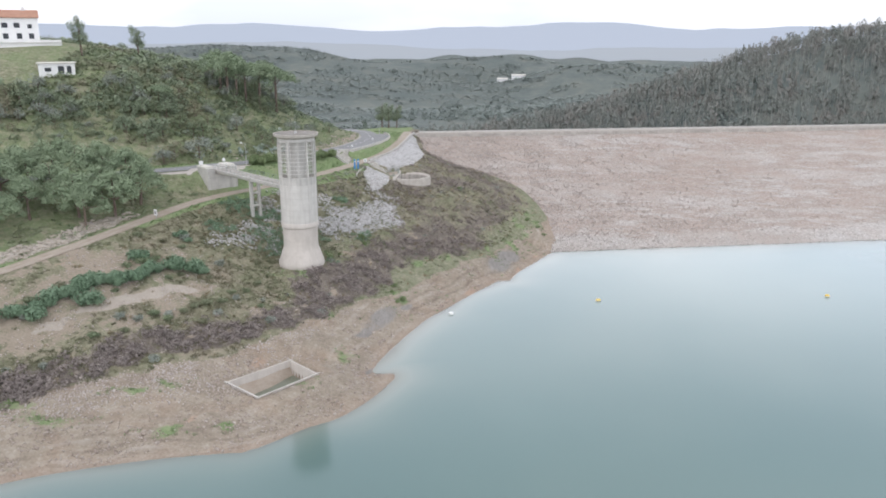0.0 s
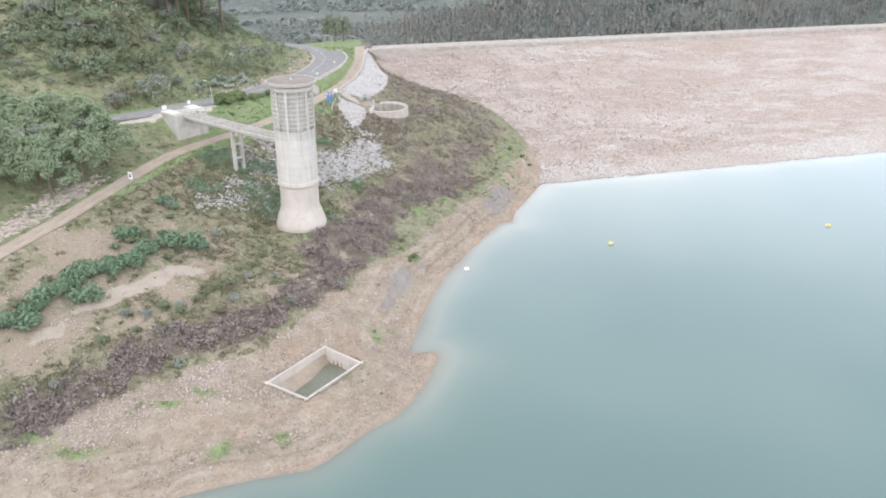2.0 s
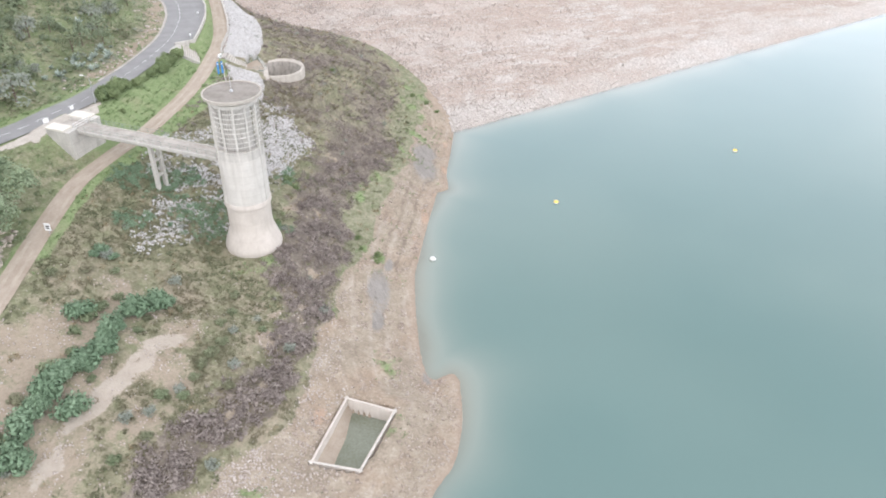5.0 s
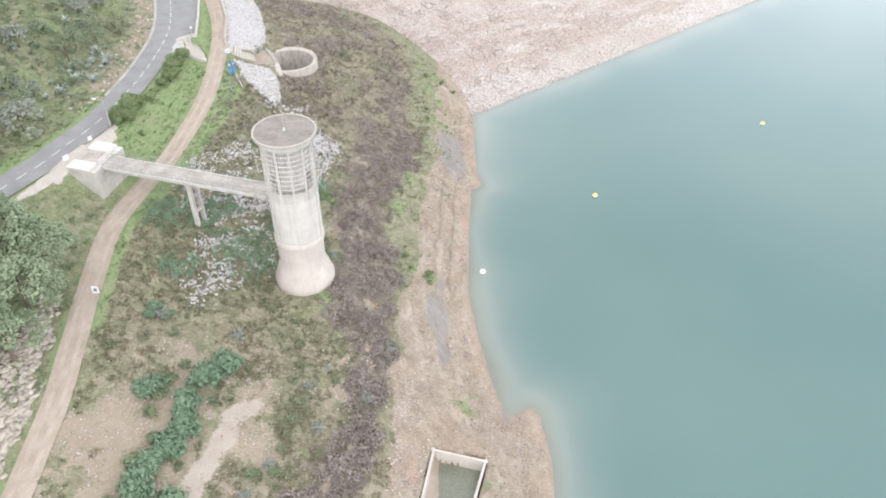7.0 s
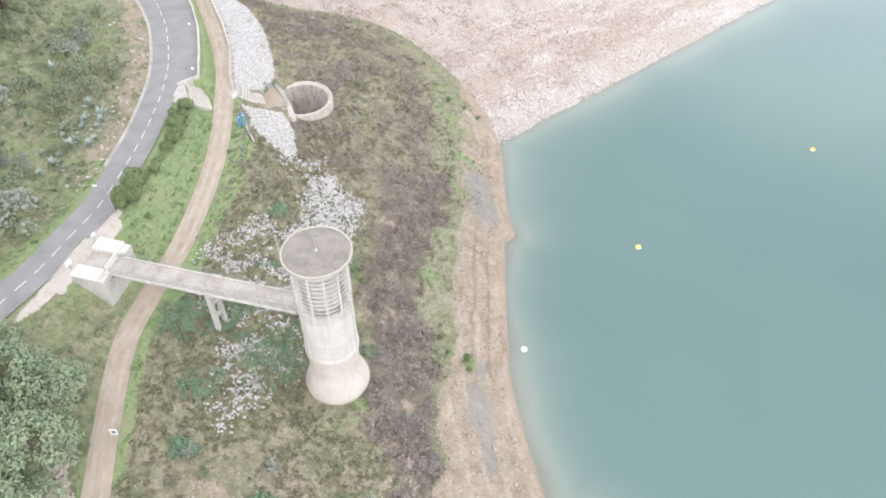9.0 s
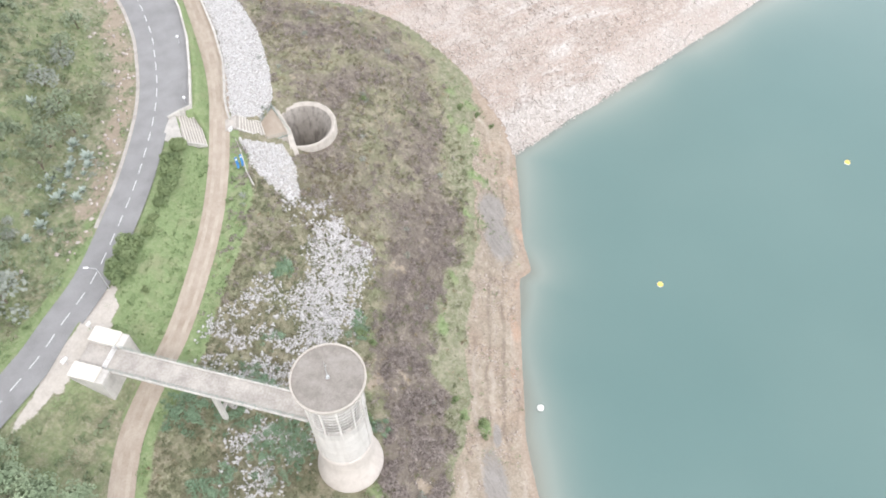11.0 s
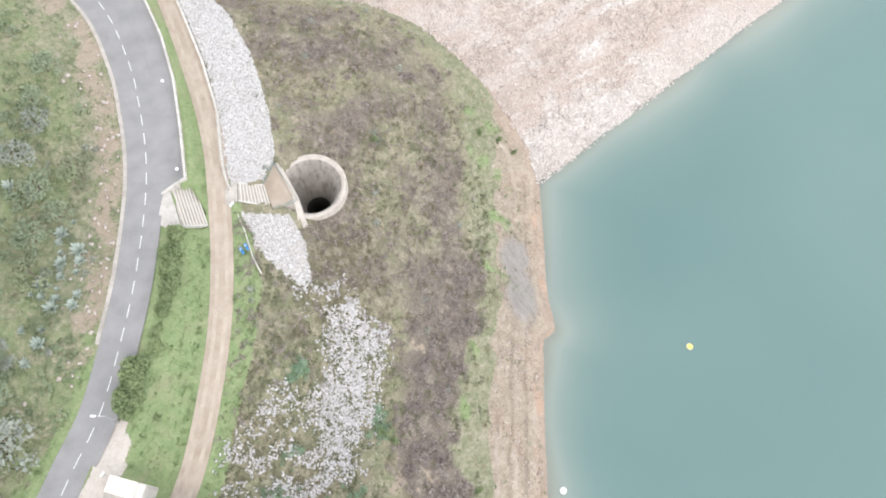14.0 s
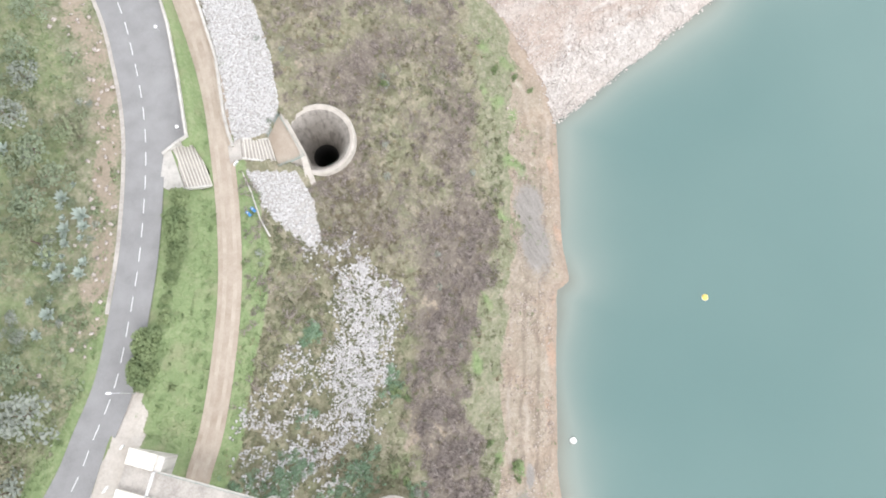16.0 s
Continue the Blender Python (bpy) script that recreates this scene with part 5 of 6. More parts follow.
def sample(n, x0, x1, y0, y1):
    return rng.uniform(x0, x1, n), rng.uniform(y0, y1, n)


def look_up(x, y):
    return {k: cubic(v, x, y) for k, v in cover.items()}


U = np.clip(known[1], 0, None) / (np.clip(known[1], 0, None) + known[4] + 1e-6)
blocked = np.hypot(gx - TOWER[0], gy - TOWER[1]) < 4.9
blocked |= np.hypot(gx - GLORY[0], gy - GLORY[1]) < 6.2
blocked |= within(gx, gy, [(-15.9, 219.4), (-12.6, 221.8), (-12.4, 209.5), (-14.5, 209), (-21.5, 216.2), (-21.5, 220)])
blocked |= within(gx, gy, TANK) | within(gx, gy, [(-33, 223.5), (-25, 223), (-25.8, 215), (-32, 215.5)])
ba = math.radians(BR_TURN)
al = (gx - BR_AT[0]) * math.cos(ba) + (gy - BR_AT[1]) * math.sin(ba)
ac = -(gx - BR_AT[0]) * math.sin(ba) + (gy - BR_AT[1]) * math.cos(ba)
blocked |= (al > -5) & (al < 2.8) & (np.abs(ac) < 4.2)
blocked |= (np.abs(known[2]) < 1.8) | ((known[3] > -3.2) & (known[3] < 3.6)) | (known[5] <= 0.3)
blocked |= known[1] < 0.3
blocked = blocked.astype(float)


def grown(n, keep, x0=-106, x1=40, y0=86, y1=282):
    """Random plan points on the free ground, kept with the chance that keep() gives."""
    x, y = sample(n, x0, x1, y0, y1)
    c = look_up(x, y)
    p = keep(x, y, c, cubic(U, x, y), cubic(known[1], x, y), cubic(known[2], x, y), cubic(known[3], x, y))
    m = (cubic(blocked, x, y) < 0.2) & (rng.uniform(0, 1, n) < p)
    return x[m], y[m], soil_z(x[m], y[m])


def patchy(x, y, k, seed, lo, hi):
    return np.clip((0.7 * waves(x, y, k, seed) + 0.5 * waves(x, y, 2.9 * k, seed + 100) - lo) / (hi - lo), 0, 1)


heath_forms = []
brush_forms = []
for i in range(5):
    heath_forms.append(leaf_cloud(rng, [(0, 0, 0.34), (0.45, 0.1, 0.24), (-0.3, 0.35, 0.26), (0.05, -0.4, 0.22)], [0.5, 0.42, 0.4, 0.42], 32, 0.15, 1.0, 0.1))
    brush_forms.append(leaf_cloud(rng, [(0, 0, 0.1), (0.4, 0.15, 0.05), (-0.35, 0.2, 0.05)], [0.5, 0.4, 0.42], 19, 0.17, 0.6, 0.7))
tuft_forms = [blades(rng, 14, 0.5, 0.42, 0.10) for _ in range(5)]
ivy_forms = [leaf_cloud(rng, [(0, 0, 0.4), (0.5, 0.2, 0.3), (-0.4, 0.4, 0.35), (0.1, -0.5, 0.25)], [0.65, 0.55, 0.5, 0.5], 70, 0.16, 0.9, 0.5) for _ in range(4)]

x, y, z = grown(170000, lambda x, y, c, u, dC, dP, dR: c["heather"] * (0.06 + 0.94 * patchy(0.8 * x + 0.6 * y, 1.6 * (0.8 * y - 0.6 * x), 0.75, 51, -0.15, 0.3)) * (c["stone"] < 0.4) * np.where(np.maximum(c["sand"], c["clay"]) < 0.4, 1.0, 0.12) * np.where(y > 192, 0.75, 1.0))
strew("heather", x, y, z, rng.uniform(0.4, 1.1, len(x)) * along(y, [(100, 1.25), (140, 1.2), (165, 0.95), (195, 0.75)]), heath_forms, L_HEATH, "low brown-purple heather covering the slope", "heather", rng)
x, y, z = grown(95000, lambda x, y, c, u, dC, dP, dR: (dP < -2) * (u > 0.2) * (c["shore"] < 0.4) * (c["grass"] < 0.5) * (c["sand"] < 0.4) * (c["clay"] < 0.3) * (c["stone"] < 0.75) * (0.05 + 0.75 * patchy(x, y, 0.42, 52, -0.2, 0.35) + 0.8 * (u > 0.6) * (y > 153) * (y < 206) + 0.8 * (u > 0.4) * (u < 0.68) * (y < 156) * patchy(x, y, 0.6, 59, -0.5, 0.2)) * (1 - 0.6 * c["heather"]) * (1 - 0.6 * c["herb"]))
strew("brush", x, y, z, rng.uniform(0.35, 0.9, len(x)), brush_forms, L_BRUSH, "mixed olive and brown brush on the slope", "brush", rng)
x, y, z = grown(26000, lambda x, y, c, u, dC, dP, dR: (dP < 0) * (c["shore"] < 0.3) * (c["stone"] < 0.8) * (0.05 + 0.22 * patchy(x, y, 0.5, 53, 0.0, 0.6)))
strew("dry_grass", x, y, z, rng.uniform(0.5, 1.1, len(x)), tuft_forms, L_DRY, "straw-coloured dry grass tufts", "dry grass", rng)
x, y, z = grown(80000, lambda x, y, c, u, dC, dP, dR: np.maximum(c["grass"] * 0.75, (dP > 0) * (dR > 3) * 0.18 + (dP < 0) * c["herb"] * 0.16 * patchy(x, y, 0.6, 54, 0.0, 0.6)))
strew("grass", x, y, z, rng.uniform(0.35, 0.8, len(x)), tuft_forms, L_GRASS, "fresh green grass tufts on verges and damp patches", "grass", rng)
x, y, z = grown(30000, lambda x, y, c, u, dC, dP, dR: (dP > 0) * ((dR > 4) | (y < 178)) * (dR < 120) * (0.08 + 0.4 * patchy(x, y, 0.3, 55, -0.1, 0.6) + 0.25 * (dR > 40)) * (c["grass"] < 0.6) * (c["sand"] < 0.45), -108, -10, 120, 282)
strew("hill_brush", x, y, z, rng.uniform(0.4, 1.3, len(x)) * np.where(rng.uniform(0, 1, len(x)) < 0.15, 1.7, 1.0) * np.where(cubic(known[3], x, y) > 26, 1.9, 1.0), brush_forms, L_HILL, "low olive scrub on the green hillside", "scrub", rng)
thick_forms = [leaf_cloud(rng, [(0, 0, 0.45), (0.45, 0.15, 0.35), (-0.4, 0.35, 0.4), (0.1, -0.5, 0.3), (-0.3, -0.3, 0.5)], [0.6, 0.5, 0.5, 0.5, 0.45], 72, 0.16, 0.9, 0.2) for _ in range(5)]
x, y, z = grown(5200, lambda x, y, c, u, dC, dP, dR: (dR > 17) * (0.12 + 0.6 * patchy(x, y, 0.16, 69, -0.5, 0.4)) * (1 - ((x < -92) & (y > 208) & (y < 250))), -128, -40, 184, 284)
strew("thicket", x, y, z - 0.1, rng.uniform(0.7, 2.3, len(x)) * np.where(cubic(known[3], x, y) > 30, 1.0, 0.6), thick_forms, L_THICK, "dense green bushes covering the hillside", "bushes", rng)
x, y, z = grown(4200, lambda x, y, c, u, dC, dP, dR: ((dP < -3) * (c["shore"] < 0.5) * 0.16 * patchy(x, y, 0.4, 56, 0.1, 0.6) + (dR > 5) * 0.35 * patchy(x, y, 0.3, 57, 0.1, 0.6)))
strew("grey_herbs", x, y, z, rng.uniform(0.4, 0.9, len(x)), ivy_forms, L_GREY, "pale grey-green herbs scattered over the slope", "herbs", rng)
x, y, z = grown(9000, lambda x, y, c, u, dC, dP, dR: c["shore"] * 0.1 * patchy(x, y, 0.5, 58, -0.1, 0.6) * (u > 0.05), -90, 34, 88, 216)
strew("shore_weeds", x, y, z, rng.uniform(0.2, 0.5, len(x)), brush_forms, L_BRUSH, "small dark weeds dotted over the shore", "weeds", rng)
# damp green growth below the footbridge and round the rocks
gp = [(-35, 165, 5.5, 3.0, 30), (-38.5, 171.5, 3.5, 2.5, 40), (-45, 172.5, 3.5, 3.0, 40), (-30, 168.5, 3.0, 2.0, 20), (-24.5, 161, 1.6, 1.2, 0), (-19, 176.5, 2.0, 1.2, 60), (-25.2, 189.6, 1.6, 1.0, 50), (-31.9, 178.4, 1.4, 1.0, 20), (-48, 163, 2.5, 1.5, 30)]
x, y, z = grown(30000, lambda x, y, c, u, dC, dP, dR: (dP < -2) * spots(x, y, gp, 0.8) * 0.75 * patchy(x, y, 0.8, 66, -0.6, 0.5), -60, -10, 150, 215)
strew("brambles", x, y, z, rng.uniform(0.3, 0.8, len(x)), ivy_forms, L_GREEN, "fresh green brambles between the white rocks", "brambles", rng)

# stones
stones = [pebble(rng) for _ in range(8)]
x, y, z = grown(115000, lambda x, y, c, u, dC, dP, dR: (dP < -1) * np.maximum(spots(x + 1.2 * waves(x, y, 0.5, 63), y + 1.2 * waves(x, y, 0.5, 64), ROCKS, 0.35) * (0.2 + 0.75 * patchy(x, y, 1.2, 61, -0.6, 0.4)), spots(x, y, ROCKS_THIN, 0.5) * 0.55 * patchy(x, y, 0.9, 65, -0.3, 0.7)), -52, -5, 154, 205)
strew("white_rocks", x, y, z + 0.05, rng.uniform(0.11, 0.27, len(x)), stones, R_WHITE, "tumbled white rocks spilling down the slope", "rocks", rng, 0.25)
x, y = sample(32000, -25, -5, 198, 276)
m = within(x, y, PAVE_N) | within(x, y, PAVE_S)
x, y = x[m], y[m]
m = (y > 213) | (rng.uniform(0, 1, len(x)) < 0.25 + 0.85 * patchy(x, y, 0.9, 44, -0.5, 0.2))
x, y = x[m], y[m]
strew("stone_pitching", x, y, soil_z(x, y) + 0.03, rng.uniform(0.1, 0.24, len(x)), stones, R_GREY, "grey stone pitching laid on the bank", "stone pitching", rng, 0.15)
x, y, z = grown(110000, lambda x, y, c, u, dC, dP, dR: c["shore"] * (0.10 + 0.8 * patchy(x, y, 0.33, 62, -0.1, 0.5)) * (c["slate"] < 0.5), -90, 34, 86, 216)
strew("shore_stones", x, y, z + 0.01, rng.uniform(0.06, 0.2, len(x)) * np.where(rng.uniform(0, 1, len(x)) < 0.04, 2.0, 1.0), stones, R_BROWN, "loose brown and pale stones on the shore", "stones", rng, 0.2)
x, y, z = grown(60000, lambda x, y, c, u, dC, dP, dR: c["shore"] * (y < 150) * np.clip((u - 0.2) / 0.12, 0, 1) * (c["grass"] < 0.5) * (0.2 + 0.7 * patchy(x, y, 0.25, 67, -0.4, 0.4)), -90, -10, 96, 150)
strew("scree", x, y, z + 0.01, rng.uniform(0.06, 0.17, len(x)) * np.where(rng.uniform(0, 1, len(x)) < 0.06, 1.9, 1.0), stones, R_PINK, "pale pinkish stones strewn below the heather", "stones", rng, 0.2)
x, y, z = grown(12000, lambda x, y, c, u, dC, dP, dR: (c["dust"] * (dP > 1.7) * (y < 165)) * 0.5 + 0.4 * c["sand"] * (dR > 3.6) * (dR < 11) * (y > 200), -90, -20, 130, 260)
strew("bank_stones", x, y, z + 0.03, rng.uniform(0.12, 0.4, len(x)), stones, R_PINK, "pale broken rock along the cut bank", "stones", rng, 0.25)
x, y, z = grown(26000, lambda x, y, c, u, dC, dP, dR: (dP < -1) * (u > 0.28) * (y < 152) * (0.06 + 0.4 * (c["sand"] > 0.35)) * patchy(x, y, 0.6, 68, -0.6, 0.6), -90, -20, 96, 152)
strew("slope_stones", x, y, z + 0.02, rng.uniform(0.06, 0.17, len(x)), stones, R_PINK, "small pale stones scattered over the dry slope", "stones", rng, 0.2)
x, y, z = grown(5000, lambda x, y, c, u, dC, dP, dR: c["dust"] * (dP > 1.7) * (y < 166), -84, -60, 128, 166)
strew("bank_rocks", x, y, z + 0.02, rng.uniform(0.3, 0.75, len(x)), [pebble(rng, 0.3) for _ in range(6)], R_BANK, "flat slabs of pale broken rock below the pines", "rocks", rng, 0.12)
n = 26000
x = -9 + np.minimum(rng.exponential(42, n), 260)
v = rng.uniform(0, 1.0, n) ** 1.25 - 0.02
y = 199.4 + 0.132 * x + v * 81.0
m = near_line(x, y, CHAIN)[0] < 0.6
x, y = x[m], y[m]
z = dam_z(x, y)
m = y - 199.4 - 0.132 * x < 6.0 + 1.2 * waves(x, y, 0.15, 33)
for name, k, tone, words in (("riprap_stones", ~m, R_PINK, "loose pinkish riprap blocks lying on the dam"), ("washed_stones", m, R_WASH, "washed pale riprap blocks along the dam's water line")):
    strew(name, x[k], y[k], z[k] + 0.06, rng.uniform(0.1, 0.26, k.sum()), stones, tone, words, "riprap", rng, 0.3)


# ---- single shrubs ----
def shrub(name, mat, lobes, count, size, flat, label, category, group, seed):
    """One bush at the origin: short stems and a leafy crown."""
    r = np.random.RandomState(seed)
    c, rad = [], []
    for i in range(lobes):
        a = r.uniform(0, 6.283)
        d = r.uniform(0.0, 0.62)
        c.append((d * math.cos(a), d * math.sin(a), r.uniform(0.45, 0.75) * flat))
        rad.append(r.uniform(0.38, 0.55))
    t = thing(name, (0, 0, 0), label, category, group)
    v, f = leaf_cloud(r, c, rad, count, size, flat, -0.1)
    v[:, 2] = np.maximum(v[:, 2], 0.02)
    near = np.argmin(np.linalg.norm(v[:, None, :] - np.array(c)[None], axis=2), axis=1)
    put_field(arrays("crown", v, f, mat, t), "tone", r.uniform(0.1, 0.9, len(c))[near])
    b = bmesh.new()
    for i in range(3):
        a = 2.1 * i + r.uniform(0, 1)
        rod(b, (0.05 * math.cos(a), 0.05 * math.sin(a), -0.2), (0.3 * math.cos(a), 0.3 * math.sin(a), 0.5 * flat), 0.03, 5)
    part("stems", b, M_BARK, t)
    return t


def plant(proto, places, sizes, turn_seed=1):
    """Copies of a plant; the first place takes the plant itself."""
    r = np.random.RandomState(turn_seed)
    for i, ((px, py), s) in enumerate(zip(places, sizes)):
        pz = spot_z(px, py) - 0.05
        ob = proto if i == 0 else copy_thing(proto, pose(0, 0, 0))
        ob.matrix_basis = pose(px, py, pz, 0, 0, r.uniform(0, 360)) @ Matrix.Diagonal((s, s, s * r.uniform(0.85, 1.1), 1))


hedge = shrub("hedge_shrub", L_HEDGE, 10, 2400, 0.095, 1.05, "rounded dark green shrub beside the road", "shrub", "shrubs along the road", 3)
plant(hedge, [(-31.0, 215.3), (-32.9, 212.6), (-33.9, 210.9), (-34.6, 208.7), (-36.0, 207.2), (-37.7, 205.2), (-40.8, 200.8), (-43.8, 199.2), (-45.2, 197.9), (-46.4, 196.5), (-47.6, 194.6), (-45.6, 195.4), (-44.8, 191.8), (-39.4, 202.9)], [1.75, 1.8, 1.9, 1.9, 1.5, 1.25, 1.25, 1.9, 2.1, 2.0, 1.9, 1.6, 0.6, 0.9])
ivy = shrub("bramble_bush", L_GREEN, 10, 1400, 0.085, 0.85, "dense fresh green bramble bush on the slope", "bramble", "brambles in a row", 4)
row = [(-53.2, 154.8), (-52.0, 153.6), (-54.2, 153.6), (-46.8, 143.6), (-48.4, 143.4), (-50.3, 142.6), (-51.9, 141.2), (-53.2, 139.5), (-54.2, 138.0), (-55.2, 136.4), (-56.4, 134.5), (-57.8, 133.0), (-59.3, 131.8), (-60.8, 130.7), (-62.2, 129.7), (-63.2, 128.4), (-64.2, 126.8), (-65.2, 125.0), (-66.0, 123.2), (-60.4, 126.0), (-67.2, 121.3), (-66.3, 119.6), (-69.5, 119.0), (-72.5, 117.5), (-75.0, 115.5), (-57.5, 141.4)]
row += [(x + 1.1, y + 0.7) for x, y in row[6:17:2]] + [(x - 1.0, y - 0.9) for x, y in row[5:19:3]]
rv = np.random.RandomState(12)
plant(ivy, [(x + rv.uniform(-0.5, 0.5), y + rv.uniform(-0.5, 0.5)) for x, y in row], [1.5, 1.1, 1.0] + list(rv.uniform(1.25, 2.5, len(row) - 3)), 2)
olive = shrub("olive_bush", L_HILL, 8, 520, 0.11, 0.75, "dull olive bush among the brambles", "shrub", "olive bushes on the dry slope", 8)
plant(olive, [(-55.0, 142.4), (-56.8, 140.6), (-58.6, 138.4), (-52.6, 144.4), (-59.4, 134.6), (-62.6, 132.2), (-66.2, 128.0), (-68.8, 122.6), (-44.8, 142.2), (-49.4, 140.2), (-51.0, 138.0), (-57.8, 130.2), (-44.0, 130.6), (-42.4, 132.4), (-45.6, 128.6), (-40.6, 134.8), (-39.8, 139.0), (-47.6, 126.2), (-50.2, 126.8), (-37.6, 141.4), (-36.4, 145.0), (-41.6, 126.4), (-53.0, 121.0), (-57.2, 118.6), (-34.2, 137.6), (-60.6, 149.6), (-56.2, 150.6), (-52.4, 150.2)], [1.2, 1.4, 1.1, 1.0, 1.0, 1.3, 1.2, 1.4, 0.8, 0.8, 0.9, 0.8, 1.1, 1.3, 1.0, 1.2, 1.0, 1.1, 1.2, 0.9, 1.0, 1.1, 1.0, 1.1, 0.8, 1.1, 1.2, 1.0], 5)
grey = shrub("grey_shrub", L_GREY, 7, 300, 0.12, 0.9, "round grey-green shrub standing alone on the slope", "shrub", "lone grey-green shrubs", 6)
plant(grey, [(-46.3, 115.4), (-40.0, 130.0), (-31.3, 133.0), (-44.3, 148.2), (-52.9, 154.0), (-51.9, 124.5), (-24.0, 160.6), (-23.4, 141.2), (-54.8, 124.0), (-47.8, 127.4), (-38.5, 137.0), (-61.5, 110.5), (-68.0, 119.0)], [1.15, 1.1, 1.2, 1.3, 1.3, 1.1, 0.8, 1.1, 1.2, 1.0, 0.9, 0.8, 1.2], 3)
wet = shrub("green_shrub", L_HEDGE, 6, 260, 0.12, 0.8, "small bright green shrub near the shore", "shrub", "green shrubs near the shore", 7)
plant(wet, [(-10.5, 160.8), (-8.6, 155.6), (-9.6, 153.6), (-11.0, 157.8), (-19.0, 176.0), (-18.2, 173.8), (4.6, 219.2), (-24.5, 163.0), (26.5, 212.0), (23.8, 214.5), (28.0, 209.0)], [0.9, 1.1, 0.8, 0.7, 1.3, 0.9, 0.9, 1.0, 0.9, 1.0, 0.8], 4)


def agave(seed):
    """A rosette of stiff pointed leaves."""
    r = np.random.RandomState(seed)
    t = thing("agave", (0, 0, 0), "pale blue-green agave rosette on the hillside", "agave", "agaves above the road")
    V, F = [], []
    for i in range(16):
        a, up = i * 2.4, 0.25 + 1.0 * i / 16
        d, w = Vector((math.cos(a), math.sin(a), 0)), Vector((-math.sin(a), math.cos(a), 0))
        n = len(V)
        L = r.uniform(0.8, 1.15)
        for f, h in ((0.06, 0.09), (0.45, 0.17), (0.8, 0.10), (1.0, 0.006)):
            c = d * (f * L * math.cos(up)) + Vector((0, 0, f * L * math.sin(up) + 0.05))
            V += [c - w * h, c + w * h + Vector((0, 0, 0.02))]
        F += [(n + k, n + k + 1, n + k + 3, n + k + 2) for k in (0, 2, 4)]
    V = np.array([tuple(q) for q in V])
    for k in range(16):
        blade = arrays("leaf", V[8 * k:8 * k + 8], F[:3], L_AGAVE, t)
        put_field(blade, "tone", np.full(8, r.uniform(0, 1)))
    return t


plant(agave(9), [(-45.5, 223.7), (-46.4, 222.6), (-44.4, 220.2), (-44.9, 218.6), (-47.3, 219.4), (-48.2, 217.5), (-50.8, 217.2), (-51.6, 215.6), (-51.1, 213.5), (-48.4, 212.6), (-54.5, 209.3), (-46.8, 221.0), (-47.9, 218.6), (-50.0, 214.6), (-52.6, 216.6), (-48.6, 232.8), (-46.0, 217.2), (-49.4, 216.0), (-53.4, 211.2), (-43.4, 224.8), (-47.2, 213.8), (-55.6, 212.0), (-57.0, 207.4)], [1.5, 0.9, 1.7, 1.3, 1.5, 1.1, 1.8, 1.0, 1.6, 1.3, 1.5, 0.7, 0.8, 1.0, 0.7, 1.4, 0.8, 0.6, 0.9, 0.7, 1.0, 0.9, 1.2], 6)


# ---- trees ----
def limb(b, a, c, r0, r1, seg=6):
    a, c = Vector(a), Vector(c)
    g = bmesh.ops.create_cone(b, cap_ends=True, segments=seg, radius1=r0, radius2=r1, depth=(c - a).length)["verts"]
    bmesh.ops.transform(b, matrix=Matrix.Translation((a + c) / 2) @ (c - a).to_track_quat("Z", "Y").to_matrix().to_4x4(), verts=g)


def tree(name, seed, tall, crown_low, crown_r, lobes, lobe_r, count, size, leafm, bark, flat, label, category, group, fork=5, dome=True):
    """A tapered trunk with limbs that carry leafy lobes."""
    r = np.random.RandomState(seed)
    t = thing(name, (0, 0, 0), label, category, group)
    b = bmesh.new()
    lean = Vector((r.uniform(-0.05, 0.05) * tall, r.uniform(-0.05, 0.05) * tall, 0))
    knee = lean * 0.5 + Vector((0, 0, crown_low * 0.9))
    top = lean + Vector((0, 0, tall * 0.82))
    limb(b, (0, 0, -0.6), knee, 0.035 * tall, 0.025 * tall, 8)
    limb(b, knee, top, 0.025 * tall, 0.008 * tall, 7)
    c, rad = [], []
    for i in range(lobes):
        a, d = i * 2.4 + r.uniform(-0.4, 0.4), crown_r * math.sqrt(r.uniform(0.03, 1.0))
        hh = (1 - (d / crown_r) ** 2) if dome else r.uniform(0.2, 1.0)
        z = crown_low + (tall - crown_low) * (0.16 + 0.72 * hh * r.uniform(0.75, 1.0))
        c.append((lean.x + d * math.cos(a), lean.y + d * math.sin(a), z))
        rad.append(lobe_r * r.uniform(0.7, 1.25))
        if i < fork:
            limb(b, knee.lerp(top, r.uniform(0.1, 0.7)), c[-1], 0.010 * tall, 0.003 * tall, 5)
    part("trunk", b, bark, t)
    v, f = leaf_cloud(r, c, rad, count, size, flat)
    near = np.argmin(np.linalg.norm(v[:, None, :] - np.array(c)[None], axis=2), axis=1)
    put_field(arrays("crown", v, f, leafm, t), "tone", r.uniform(0.15, 0.85, len(c))[near])
    return t


def spread(protos, places, low, high, seed):
    """Further copies of trees that already stand."""
    r = np.random.RandomState(seed)
    for px, py in places:
        s = r.uniform(low, high)
        ob = copy_thing(protos[r.randint(len(protos))], pose(0, 0, 0))
        ob.matrix_basis = pose(px, py, spot_z(px, py) - 0.1, 0, 0, r.uniform(0, 360)) @ Matrix.Diagonal((s, s, s * r.uniform(0.8, 1.1), 1))


